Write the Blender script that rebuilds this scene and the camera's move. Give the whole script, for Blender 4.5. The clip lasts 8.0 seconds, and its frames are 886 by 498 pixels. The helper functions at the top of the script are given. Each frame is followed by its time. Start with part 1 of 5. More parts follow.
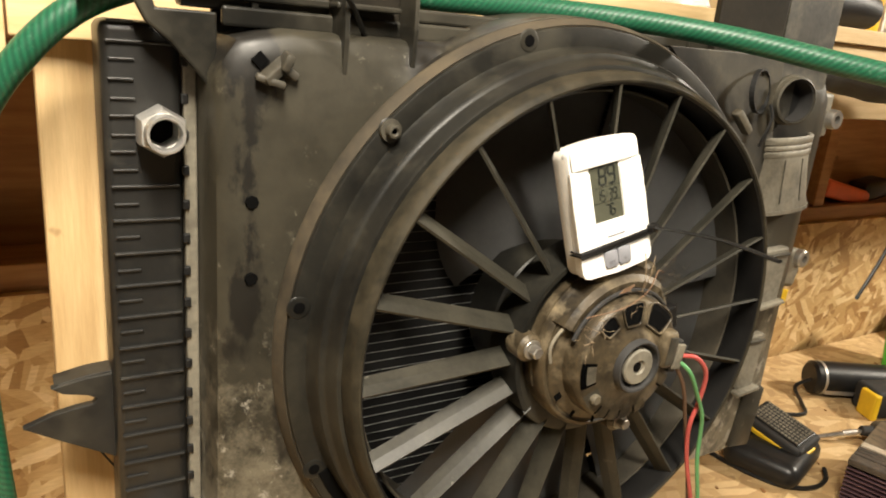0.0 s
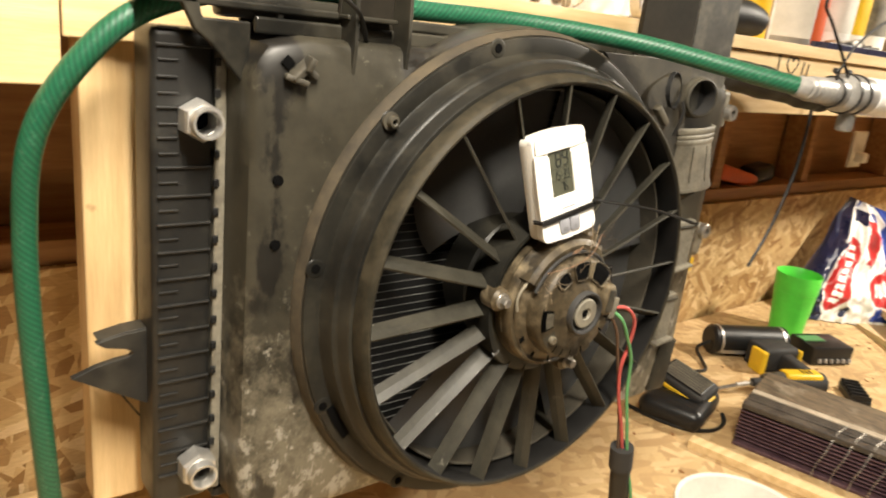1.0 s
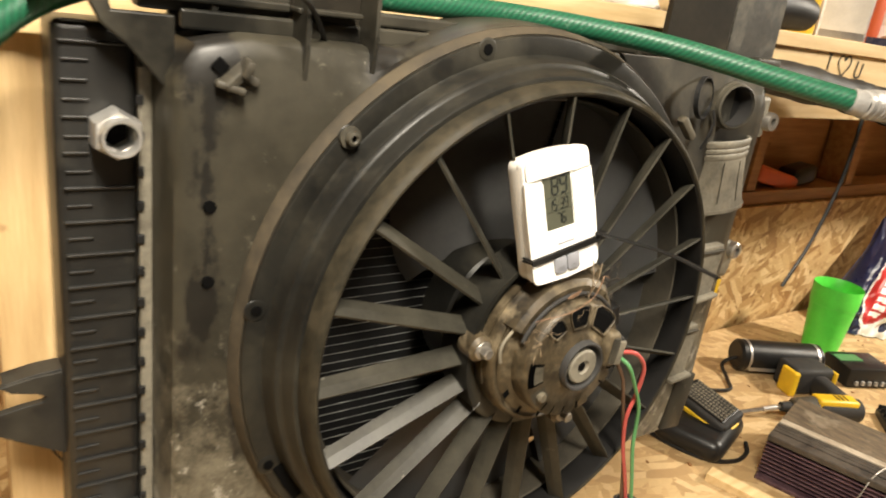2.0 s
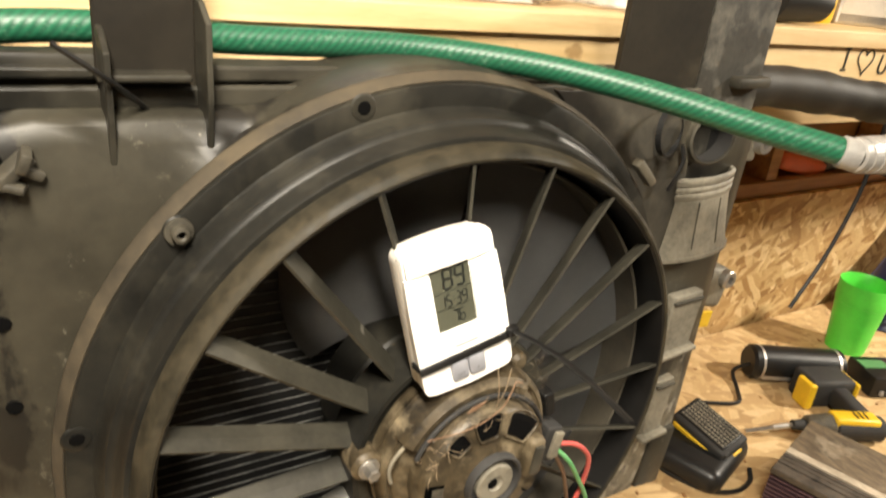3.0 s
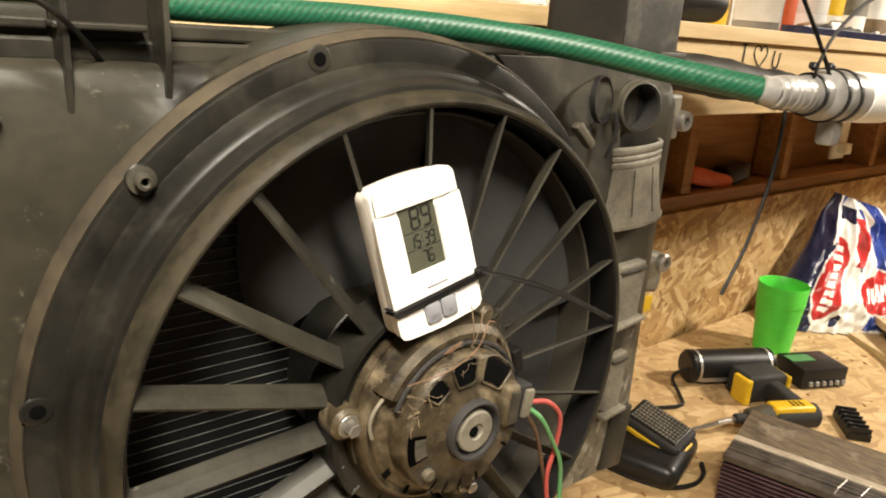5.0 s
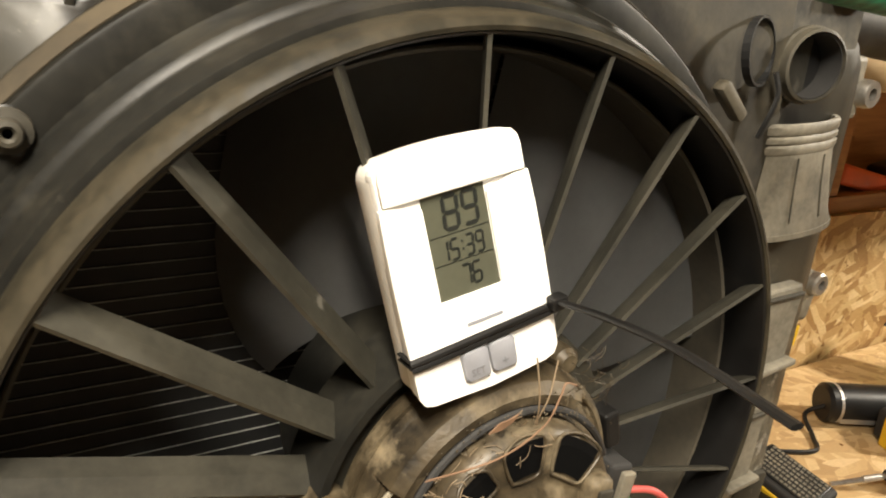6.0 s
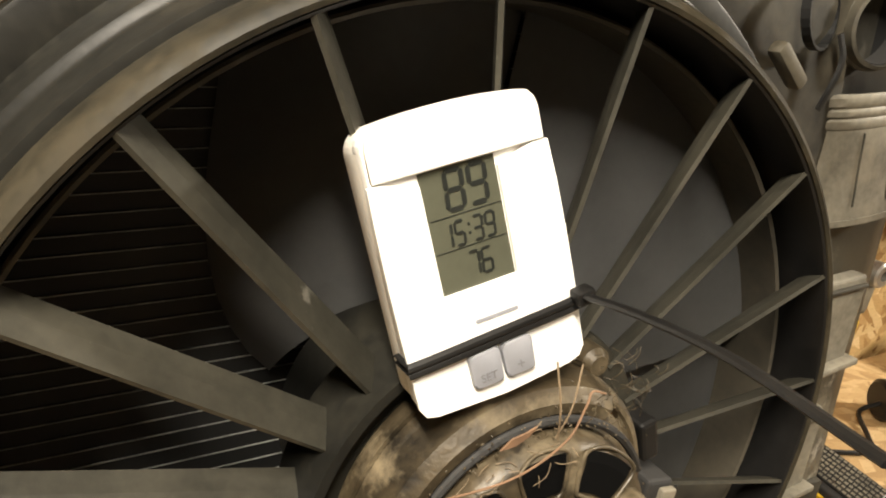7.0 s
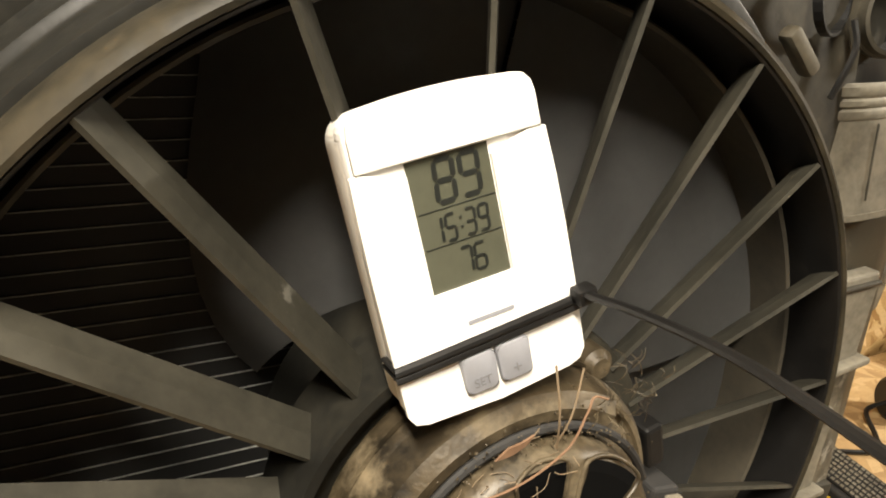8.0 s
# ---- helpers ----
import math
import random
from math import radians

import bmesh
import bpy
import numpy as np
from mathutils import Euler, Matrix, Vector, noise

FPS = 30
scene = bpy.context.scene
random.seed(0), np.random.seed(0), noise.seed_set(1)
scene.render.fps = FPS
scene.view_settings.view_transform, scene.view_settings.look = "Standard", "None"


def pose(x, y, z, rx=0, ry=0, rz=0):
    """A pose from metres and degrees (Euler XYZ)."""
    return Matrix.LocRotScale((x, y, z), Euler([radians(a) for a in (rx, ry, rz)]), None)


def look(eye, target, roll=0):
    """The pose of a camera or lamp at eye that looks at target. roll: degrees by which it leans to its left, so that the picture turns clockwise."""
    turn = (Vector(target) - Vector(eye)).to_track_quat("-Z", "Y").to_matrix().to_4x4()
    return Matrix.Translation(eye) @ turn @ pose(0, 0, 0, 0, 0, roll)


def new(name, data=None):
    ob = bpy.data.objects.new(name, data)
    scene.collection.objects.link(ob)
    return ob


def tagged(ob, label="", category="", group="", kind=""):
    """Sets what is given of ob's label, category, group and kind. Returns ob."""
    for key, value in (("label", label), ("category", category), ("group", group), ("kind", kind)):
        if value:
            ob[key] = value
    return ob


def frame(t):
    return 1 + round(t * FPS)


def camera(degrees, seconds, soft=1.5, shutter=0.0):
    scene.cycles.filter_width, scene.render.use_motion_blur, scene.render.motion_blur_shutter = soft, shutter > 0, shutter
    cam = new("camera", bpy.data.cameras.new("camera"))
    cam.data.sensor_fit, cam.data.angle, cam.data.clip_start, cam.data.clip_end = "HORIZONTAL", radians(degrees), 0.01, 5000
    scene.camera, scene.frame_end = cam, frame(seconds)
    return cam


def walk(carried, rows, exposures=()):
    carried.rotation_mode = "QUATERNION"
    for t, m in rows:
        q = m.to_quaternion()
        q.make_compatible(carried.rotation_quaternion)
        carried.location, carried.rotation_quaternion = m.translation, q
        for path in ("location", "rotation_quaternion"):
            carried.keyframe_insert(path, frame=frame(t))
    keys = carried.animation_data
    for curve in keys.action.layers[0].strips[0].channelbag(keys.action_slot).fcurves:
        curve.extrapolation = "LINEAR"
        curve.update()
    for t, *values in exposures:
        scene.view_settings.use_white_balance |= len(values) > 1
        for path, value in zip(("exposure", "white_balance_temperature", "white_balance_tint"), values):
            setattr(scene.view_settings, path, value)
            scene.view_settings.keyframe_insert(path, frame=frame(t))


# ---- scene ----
cam = camera(63.4, 8.0, soft=1.9, shutter=0.4)
PATH = [
    (0, (-0.406, -0.459, 1.58), (0.594, 1.175, 1.005), 5.2),
    (0.5, (-0.425, -0.467, 1.583), (0.635, 1.119, 0.982), 6.3),
    (1, (-0.524, -0.52, 1.592), (0.679, 0.967, 1.007), 6.6),
    (1.2, (-0.565, -0.538, 1.591), (0.68, 0.916, 1.013), 6.3),
    (2.3, (-0.353, -0.416, 1.635), (0.726, 1.083, 0.868), 8.8),
    (2.5, (-0.322, -0.403, 1.654), (0.74, 1.054, 0.788), 9.3),
    (3, (-0.262, -0.397, 1.679), (0.766, 1.129, 0.896), 6.7),
    (3.5, (-0.289, -0.421, 1.655), (0.961, 1.045, 1.117), 3.9),
    (4, (-0.327, -0.427, 1.616), (0.94, 1.02, 1.067), 2.6),
    (4.2, (-0.327, -0.43, 1.61), (0.938, 1.007, 1.033), 3.3),
    (5.3, (-0.262, -0.387, 1.595), (0.91, 1.124, 1.006), 4.7),
    (5.5, (-0.229, -0.354, 1.585), (0.801, 1.245, 0.968), 4.3),
    (6, (-0.174, -0.294, 1.562), (0.812, 1.328, 0.932), 4.4),
    (6.5, (-0.152, -0.275, 1.553), (0.776, 1.374, 0.907), 4.1),
    (7, (-0.143, -0.266, 1.548), (0.745, 1.398, 0.882), 3.4),
    (7.5, (-0.135, -0.259, 1.544), (0.751, 1.406, 0.878), 3.2),
    (8, (-0.132, -0.254, 1.542), (0.748, 1.411, 0.869), 3.2),
]
walk(cam, [(t, look(eye, target, roll)) for t, eye, target, roll in PATH], [(0.0, 0.0), (0.5, 0.06), (1.0, 0.12), (2.5, 0.04), (3.0, 0.14), (3.5, 0.02), (4.2, -0.18), (5.3, -0.04), (6.0, 0.04), (8.0, 0.05)])

# ---- light ----
world = bpy.data.worlds.new("world")
scene.world = world
world.use_nodes = True
world.node_tree.nodes["Background"].inputs[0].default_value = (1.0, 0.86, 0.66, 1)
world.node_tree.nodes["Background"].inputs[1].default_value = 0.07


def area(name, place, aim, size, watts, colour):
    data = bpy.data.lights.new(name, "AREA")
    data.shape, data.size, data.energy, data.color = "DISK", size, watts, colour
    ob = new(name, data)
    ob.matrix_world = look(place, aim)
    return ob


LAMP = (-0.44, -0.68, 2.42)
tube_light = area("ceiling_tube_light", (LAMP[0], LAMP[1], LAMP[2] - 0.02), (LAMP[0] + 0.01, LAMP[1] + 0.22, 0.0), 0.14, 58, (1.0, 0.905, 0.755))
tube_light.data.shape, tube_light.data.size_y = "RECTANGLE", 0.66
# unseen second lamp, added to brighten the right of the bench
area("far_fill_light", (2.25, -0.72, 2.40), (1.5, 0.2, 0.9), 0.20, 70, (1.0, 0.905, 0.755))
scene.view_settings.exposure = 0.0

# ---- materials ----


def nodes_of(name):
    m = bpy.data.materials.new(name)
    m.use_nodes = True
    nt = m.node_tree
    return m, nt, nt.nodes["Principled BSDF"]


def noise_at(nt, scale, detail=4.0, rough=0.6, stretch=None, coords="Object"):
    tc = nt.nodes.new("ShaderNodeTexCoord")
    n = nt.nodes.new("ShaderNodeTexNoise")
    n.inputs["Scale"].default_value, n.inputs["Detail"].default_value, n.inputs["Roughness"].default_value = scale, detail, rough
    src = nt.nodes.new("ShaderNodeNewGeometry").outputs["Position"] if coords == "World" else tc.outputs[coords]
    if stretch:
        mp = nt.nodes.new("ShaderNodeMapping")
        mp.inputs["Scale"].default_value = stretch
        nt.links.new(src, mp.inputs[0])
        src = mp.outputs[0]
    nt.links.new(src, n.inputs["Vector"])
    return n.outputs["Fac"]


def ramp(nt, fac, stops):
    r = nt.nodes.new("ShaderNodeValToRGB")
    els = r.color_ramp.elements
    while len(els) < len(stops):
        els.new(0.5)
    for e, (p, c) in zip(els, stops):
        e.position, e.color = p, (*c, 1)
    nt.links.new(fac, r.inputs[0])
    return r.outputs[0]


def mixed(nt, fac, a, b):
    m = nt.nodes.new("ShaderNodeMix")
    m.data_type = "RGBA"
    for sock, v in ((m.inputs[0], fac), (m.inputs[6], a), (m.inputs[7], b)):
        if isinstance(v, tuple):
            sock.default_value = (*v, 1)
        elif isinstance(v, float):
            sock.default_value = v
        else:
            nt.links.new(v, sock)
    return m.outputs[2]


def bumped(nt, bsdf, height, strength, distance=0.001):
    b = nt.nodes.new("ShaderNodeBump")
    b.inputs["Strength"].default_value, b.inputs["Distance"].default_value = strength, distance
    nt.links.new(height, b.inputs["Height"])
    nt.links.new(b.outputs[0], bsdf.inputs["Normal"])


def surface(name, c1, c2, rough=0.5, metal=0.0, big=18.0, fine=220.0, bump=0.3, dust=None, dust_at=(0.52, 0.72), dust_scale=9.0, spec=0.5, stretch=None, flecks=None, fleck_at=0.64, mud=None, dust_rough=0.9, coords="Object"):
    """A worn surface: two colours mixed by large and fine noise, an optional film of dust in patches, and fine relief."""
    m, nt, b = nodes_of(name)
    n1, n2 = noise_at(nt, big, stretch=stretch, coords=coords), noise_at(nt, fine, 3.0, stretch=stretch, coords=coords)
    mul = nt.nodes.new("ShaderNodeMath")
    mul.operation = "MULTIPLY_ADD"
    nt.links.new(n2, mul.inputs[0])
    mul.inputs[1].default_value = 0.35
    nt.links.new(n1, mul.inputs[2])
    col = ramp(nt, mul.outputs[0], ((0.45, c1), (0.85, c2)))
    if dust:
        d = noise_at(nt, dust_scale, 7.0, 0.68, coords=coords)
        mask = ramp(nt, d, ((dust_at[0], (0, 0, 0)), (dust_at[1], (1, 1, 1))))
        col = mixed(nt, mask, col, dust)
        rr = mixed(nt, mask, (rough,) * 3, (dust_rough,) * 3)
        nt.links.new(rr, b.inputs["Roughness"])
    else:
        rr = ramp(nt, n1, ((0.3, (rough * 0.85,) * 3), (0.8, (min(1, rough * 1.2),) * 3)))
        nt.links.new(rr, b.inputs["Roughness"])
    if mud:
        # dried mud splashed up from below, in ragged blotches
        tc = nt.nodes.new("ShaderNodeTexCoord")
        sp = nt.nodes.new("ShaderNodeSeparateXYZ")
        nt.links.new(tc.outputs["Object"], sp.inputs[0])
        low = nt.nodes.new("ShaderNodeMapRange")
        nt.links.new(sp.outputs[2], low.inputs[0])
        for k, v in enumerate((1.45, 1.15, -0.16, 0.16)):
            low.inputs[k + 1].default_value = v
        add = nt.nodes.new("ShaderNodeMath")
        nt.links.new(low.outputs[0], add.inputs[0])
        nt.links.new(noise_at(nt, 30, 9, 0.78, coords=coords), add.inputs[1])
        col = mixed(nt, ramp(nt, add.outputs[0], ((0.45, (0, 0, 0)), (0.66, (0.68, 0.68, 0.68)))), col, mud)
        # pale splashes, mostly low down
        half = nt.nodes.new("ShaderNodeMath")
        half.operation = "MULTIPLY_ADD"
        nt.links.new(low.outputs[0], half.inputs[0])
        half.inputs[1].default_value = 0.55
        nt.links.new(noise_at(nt, 62, 7, 0.7, (1.0, 1, 0.7), coords=coords), half.inputs[2])
        col = mixed(nt, ramp(nt, half.outputs[0], ((0.60, (0, 0, 0)), (0.66, (0.7, 0.7, 0.7)))), col, (0.34, 0.32, 0.27))
        # an oily run down beside the two screw holes
        run = nt.nodes.new("ShaderNodeMath")
        run.operation = "ADD"
        nt.links.new(sp.outputs[0], run.inputs[0])
        run.inputs[1].default_value = 0.272
        off = nt.nodes.new("ShaderNodeMath")
        off.operation = "ABSOLUTE"
        nt.links.new(run.outputs[0], off.inputs[0])
        wide = nt.nodes.new("ShaderNodeMath")
        wide.operation = "MULTIPLY_ADD"
        nt.links.new(off.outputs[0], wide.inputs[0])
        wide.inputs[1].default_value = -13.0
        nt.links.new(noise_at(nt, 19, 6, 0.66, (1, 1, 0.55), coords=coords), wide.inputs[2])
        fade = nt.nodes.new("ShaderNodeMapRange")
        nt.links.new(sp.outputs[2], fade.inputs[0])
        for k, v in enumerate((1.30, 1.40, -0.25, 0.0)):
            fade.inputs[k + 1].default_value = v
        tot = nt.nodes.new("ShaderNodeMath")
        nt.links.new(wide.outputs[0], tot.inputs[0])
        nt.links.new(fade.outputs[0], tot.inputs[1])
        col = mixed(nt, ramp(nt, tot.outputs[0], ((0.33, (0, 0, 0)), (0.39, (0.85, 0.85, 0.85)))), col, (0.006, 0.0055, 0.005))
        # dark wet-looking smears
        col = mixed(nt, ramp(nt, noise_at(nt, 11, 5, 0.6, (1.6, 1, 0.6), coords=coords), ((0.545, (0, 0, 0)), (0.60, (0.85, 0.85, 0.85)))), col, (0.008, 0.007, 0.006))
    if flecks:
        f1 = ramp(nt, noise_at(nt, 34, 6, 0.75, coords=coords), ((fleck_at, (0, 0, 0)), (fleck_at + 0.05, (0.85, 0.85, 0.85))))
        f2 = ramp(nt, noise_at(nt, 5, 3, 0.6, coords=coords), ((0.45, (0, 0, 0)), (0.65, (1, 1, 1))))
        fm = nt.nodes.new("ShaderNodeMath")
        fm.operation = "MULTIPLY"
        nt.links.new(f1, fm.inputs[0])
        nt.links.new(f2, fm.inputs[1])
        col = mixed(nt, fm.outputs[0], col, flecks)
    nt.links.new(col, b.inputs["Base Color"])
    b.inputs["Metallic"].default_value = metal
    b.inputs["Specular IOR Level"].default_value = spec
    bumped(nt, b, mul.outputs[0], bump)
    return m


def osb(name, tone=1.0, axes=(1, 1, 1), soft=0.0):
    """Oriented strand board: overlapping flakes of wood lying in all directions."""
    m, nt, b = nodes_of(name)
    tc = nt.nodes.new("ShaderNodeTexCoord")
    cols, hts = [], []
    for k, (angle, sx) in enumerate(((0.3, 1.0), (1.25, 1.15), (2.3, 0.9))):
        rot = nt.nodes.new("ShaderNodeMapping")
        rot.inputs["Rotation"].default_value = (angle * axes[0], angle * axes[1], angle * axes[2])
        rot.inputs["Location"].default_value = (k * 1.7, k * 0.9, k * 2.3)
        nt.links.new(tc.outputs["Object"], rot.inputs[0])
        st = nt.nodes.new("ShaderNodeMapping")
        st.inputs["Scale"].default_value = (17 * sx, 62 * sx, 62 * sx) if axes[2] else (17 * sx, 38 * sx, 62 * sx)
        nt.links.new(rot.outputs[0], st.inputs[0])
        v = nt.nodes.new("ShaderNodeTexVoronoi")
        v.inputs["Scale"].default_value = 1.0
        nt.links.new(st.outputs[0], v.inputs["Vector"])
        cols.append(v.outputs["Color"])
        hts.append(v.outputs["Distance"])
    sep = nt.nodes.new("ShaderNodeSeparateColor")
    nt.links.new(cols[0], sep.inputs[0])
    pick = ramp(nt, sep.outputs[0], ((0.49, (0, 0, 0)), (0.51, (1, 1, 1))))
    pick2 = ramp(nt, sep.outputs[1], ((0.66, (0, 0, 0)), (0.68, (1, 1, 1))))
    a = mixed(nt, pick, cols[0], cols[1])
    a = mixed(nt, pick2, a, cols[2])
    s2 = nt.nodes.new("ShaderNodeSeparateColor")
    nt.links.new(a, s2.inputs[0])
    t = tone
    col = ramp(nt, s2.outputs[2], ((0.0, (0.28 * t, 0.15 * t, 0.050 * t)), (0.30, (0.45 * t, 0.285 * t, 0.120 * t)), (0.7, (0.57 * t, 0.400 * t, 0.195 * t)), (1.0, (0.72 * t, 0.545 * t, 0.315 * t))))
    grain = noise_at(nt, 60, 5, 0.65, (1, 6, 6))
    g = ramp(nt, grain, ((0.3, (0.78, 0.74, 0.68)), (0.75, (1.08, 1.06, 1.02))))
    mm = nt.nodes.new("ShaderNodeMix")
    mm.data_type, mm.blend_type = "RGBA", "MULTIPLY"
    mm.inputs[0].default_value = 1.0
    nt.links.new(col, mm.inputs[6])
    nt.links.new(g, mm.inputs[7])
    st = noise_at(nt, 5, 5, 0.7)
    stain = ramp(nt, st, ((0.6, (0, 0, 0)), (0.78, (0.55, 0.55, 0.55))))
    base = mixed(nt, soft, mm.outputs[2], (0.56 * t, 0.405 * t, 0.215 * t))
    nt.links.new(mixed(nt, stain, base, (0.30 * t, 0.18 * t, 0.08 * t)), b.inputs["Base Color"])
    b.inputs["Roughness"].default_value = 0.62
    bumped(nt, b, s2.outputs[1], 0.5, 0.0012)
    return m


def lumber(name, c1, c2, along=(1, 14, 14), knots=True):
    m, nt, b = nodes_of(name)
    g = noise_at(nt, 5, 6, 0.55, along)
    g2 = noise_at(nt, 60, 4, 0.6, along)
    col = ramp(nt, g, ((0.32, c1), (0.68, c2)))
    f = ramp(nt, g2, ((0.35, (0.93, 0.92, 0.90)), (0.7, (1.03, 1.03, 1.02))))
    mm = nt.nodes.new("ShaderNodeMix")
    mm.data_type, mm.blend_type = "RGBA", "MULTIPLY"
    mm.inputs[0].default_value = 1.0
    nt.links.new(col, mm.inputs[6])
    nt.links.new(f, mm.inputs[7])
    st = ramp(nt, noise_at(nt, 26, 3, 0.5), ((0.7, (0, 0, 0)), (0.76, (0.7, 0.7, 0.7))))
    nt.links.new(mixed(nt, st, mm.outputs[2], (c1[0] * 0.45, c1[1] * 0.38, c1[2] * 0.3)), b.inputs["Base Color"])
    b.inputs["Roughness"].default_value = 0.6
    bumped(nt, b, g2, 0.25, 0.0008)
    return m


def plain(name, c, rough=0.45, metal=0.0, spec=0.5):
    return surface(name, tuple(v * 0.88 for v in c), tuple(min(1, v * 1.08) for v in c), rough, metal, 30, 300, 0.12, spec=spec)


DUST = (0.052, 0.046, 0.031)
M = {}
M["osb_wall"] = osb("osb_wall", 1.0, (0, 1, 0), 0.0)
M["osb_bench"] = osb("osb_bench", 1.0, (0, 0, 1), 0.42)
M["pine"] = lumber("pine", (0.58, 0.40, 0.19), (0.74, 0.56, 0.31))
M["pine_post"] = lumber("pine_post", (0.52, 0.345, 0.16), (0.70, 0.51, 0.27), (14, 14, 1))
M["brown_wood"] = lumber("brown_wood", (0.22, 0.10, 0.035), (0.34, 0.18, 0.07))
M["ply"] = lumber("ply", (0.50, 0.36, 0.20), (0.66, 0.50, 0.30), (1, 9, 9))
M["plaster"] = surface("plaster", (0.42, 0.36, 0.28), (0.5, 0.44, 0.35), 0.85)
M["concrete"] = surface("concrete", (0.2, 0.19, 0.17), (0.3, 0.28, 0.25), 0.85)
M["shroud"] = surface("shroud", (0.008, 0.008, 0.007), (0.018, 0.017, 0.014), 0.33, 0, 14, 180, 0.25, DUST, (0.40, 0.74), 7.0, flecks=(0.17, 0.155, 0.12), spec=0.3)
M["panel"] = surface("panel", (0.010, 0.0095, 0.0075), (0.026, 0.024, 0.018), 0.36, 0, 14, 180, 0.25, DUST, (0.38, 0.72), 6.0, flecks=(0.17, 0.155, 0.12), mud=(0.19, 0.168, 0.122), spec=0.36, dust_rough=0.62)
M["ring"] = surface("ring", (0.0075, 0.0074, 0.0066), (0.017, 0.0163, 0.0135), 0.40, 0, 20, 200, 0.3, DUST, (0.47, 0.86), 9.0, flecks=(0.13, 0.118, 0.092), fleck_at=0.655, spec=0.24)
M["vane"] = surface("vane", (0.018, 0.0172, 0.0135), (0.043, 0.0400, 0.0305), 0.44, 0, 24, 260, 0.35, DUST, (0.54, 0.90), 16.0, flecks=(0.30, 0.28, 0.235), fleck_at=0.63, spec=0.26, coords="World")
M["tank"] = surface("tank", (0.008, 0.008, 0.0078), (0.017, 0.0165, 0.015), 0.40, 0, 24, 240, 0.25, DUST, (0.52, 0.85), 14.0, flecks=(0.12, 0.11, 0.09), fleck_at=0.68)
M["fan"] = surface("fan", (0.115, 0.116, 0.116), (0.15, 0.151, 0.149), 0.40, 0, 12, 160, 0.06)
M["fan_rim"] = surface("fan_rim", (0.030, 0.027, 0.021), (0.070, 0.060, 0.042), 0.7)
M["skirt"] = surface("skirt", (0.020, 0.016, 0.010), (0.066, 0.051, 0.030), 0.75, 0, 16, 120, 0.4)
M["dirty"] = surface("dirty", (0.040, 0.036, 0.027), (0.105, 0.090, 0.062), 0.62, 0, 24, 160, 0.5, (0.18, 0.15, 0.10), (0.50, 0.72), 22)
M["motor"] = surface("motor", (0.014, 0.011, 0.007), (0.085, 0.064, 0.036), 0.44, 0.15, 38, 170, 1.0, (0.190, 0.150, 0.090), (0.49, 0.70), 40, flecks=(0.30, 0.26, 0.19), fleck_at=0.66)
M["bracket"] = surface("bracket", (0.085, 0.076, 0.058), (0.20, 0.183, 0.142), 0.55, 0, 25, 200, 0.3, (0.25, 0.22, 0.16), (0.5, 0.75), 22)
M["grime"] = surface("grime", (0.016, 0.0145, 0.0105), (0.046, 0.041, 0.030), 0.55, 0, 24, 160, 0.5, (0.088, 0.077, 0.053), (0.48, 0.74), 22, flecks=(0.22, 0.20, 0.15), fleck_at=0.66)
M["lip"] = surface("lip", (0.013, 0.012, 0.009), (0.040, 0.034, 0.022), 0.5, 0, 30, 200, 0.5, (0.048, 0.039, 0.025), (0.48, 0.78), 30.0, flecks=(0.22, 0.20, 0.15), fleck_at=0.67, spec=0.16)
M["dark_plastic"] = surface("dark_plastic", (0.0085, 0.0070, 0.0048), (0.018, 0.0148, 0.010), 0.6, 0, 16, 150, 0.3, (0.045, 0.037, 0.022), (0.56, 0.80), 14, spec=0.25)
M["scuffed"] = surface("scuffed", (0.020, 0.019, 0.016), (0.048, 0.045, 0.037), 0.5, 0, 20, 160, 0.3, (0.105, 0.098, 0.080), (0.52, 0.66), 26, flecks=(0.20, 0.19, 0.16), fleck_at=0.64, spec=0.3)
M["strap"] = surface("strap", (0.0055, 0.0052, 0.005), (0.010, 0.0095, 0.009), 0.5, spec=0.25)
M["core"] = surface("core", (0.005, 0.005, 0.005), (0.010, 0.010, 0.010), 0.7)
M["tube"] = surface("tube", (0.09, 0.09, 0.086), (0.36, 0.36, 0.34), 0.45, 0.1, 60, 400)
M["void"] = surface("void", (0.002, 0.002, 0.002), (0.003, 0.003, 0.003), 0.95, spec=0.05)
M["alloy"] = surface("alloy", (0.55, 0.54, 0.52), (0.74, 0.73, 0.70), 0.38, 0.85, 40, 300, 0.3)
M["steel"] = surface("steel", (0.30, 0.28, 0.25), (0.48, 0.46, 0.42), 0.4, 0.85, 60, 400, 0.3)
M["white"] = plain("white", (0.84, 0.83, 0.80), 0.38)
# duller white: side shade of the thermometer case, also plain off-white plastics
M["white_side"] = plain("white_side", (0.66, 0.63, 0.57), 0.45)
M["button"] = plain("button", (0.25, 0.255, 0.28), 0.5)
M["lcd"] = plain("lcd", (0.074, 0.076, 0.054), 0.22)
M["ink"] = plain("ink", (0.012, 0.014, 0.012), 0.4)
M["faint_ink"] = plain("faint_ink", (0.17, 0.17, 0.18), 0.5)
M["black"] = plain("black", (0.011, 0.011, 0.011), 0.40, spec=0.35)
M["rubber"] = plain("rubber", (0.022, 0.021, 0.020), 0.75)
M["yellow"] = plain("yellow", (0.72, 0.46, 0.02), 0.42)
M["red_wire"] = plain("red_wire", (0.42, 0.075, 0.065), 0.45)
M["green_wire"] = plain("green_wire", (0.085, 0.25, 0.095), 0.45)
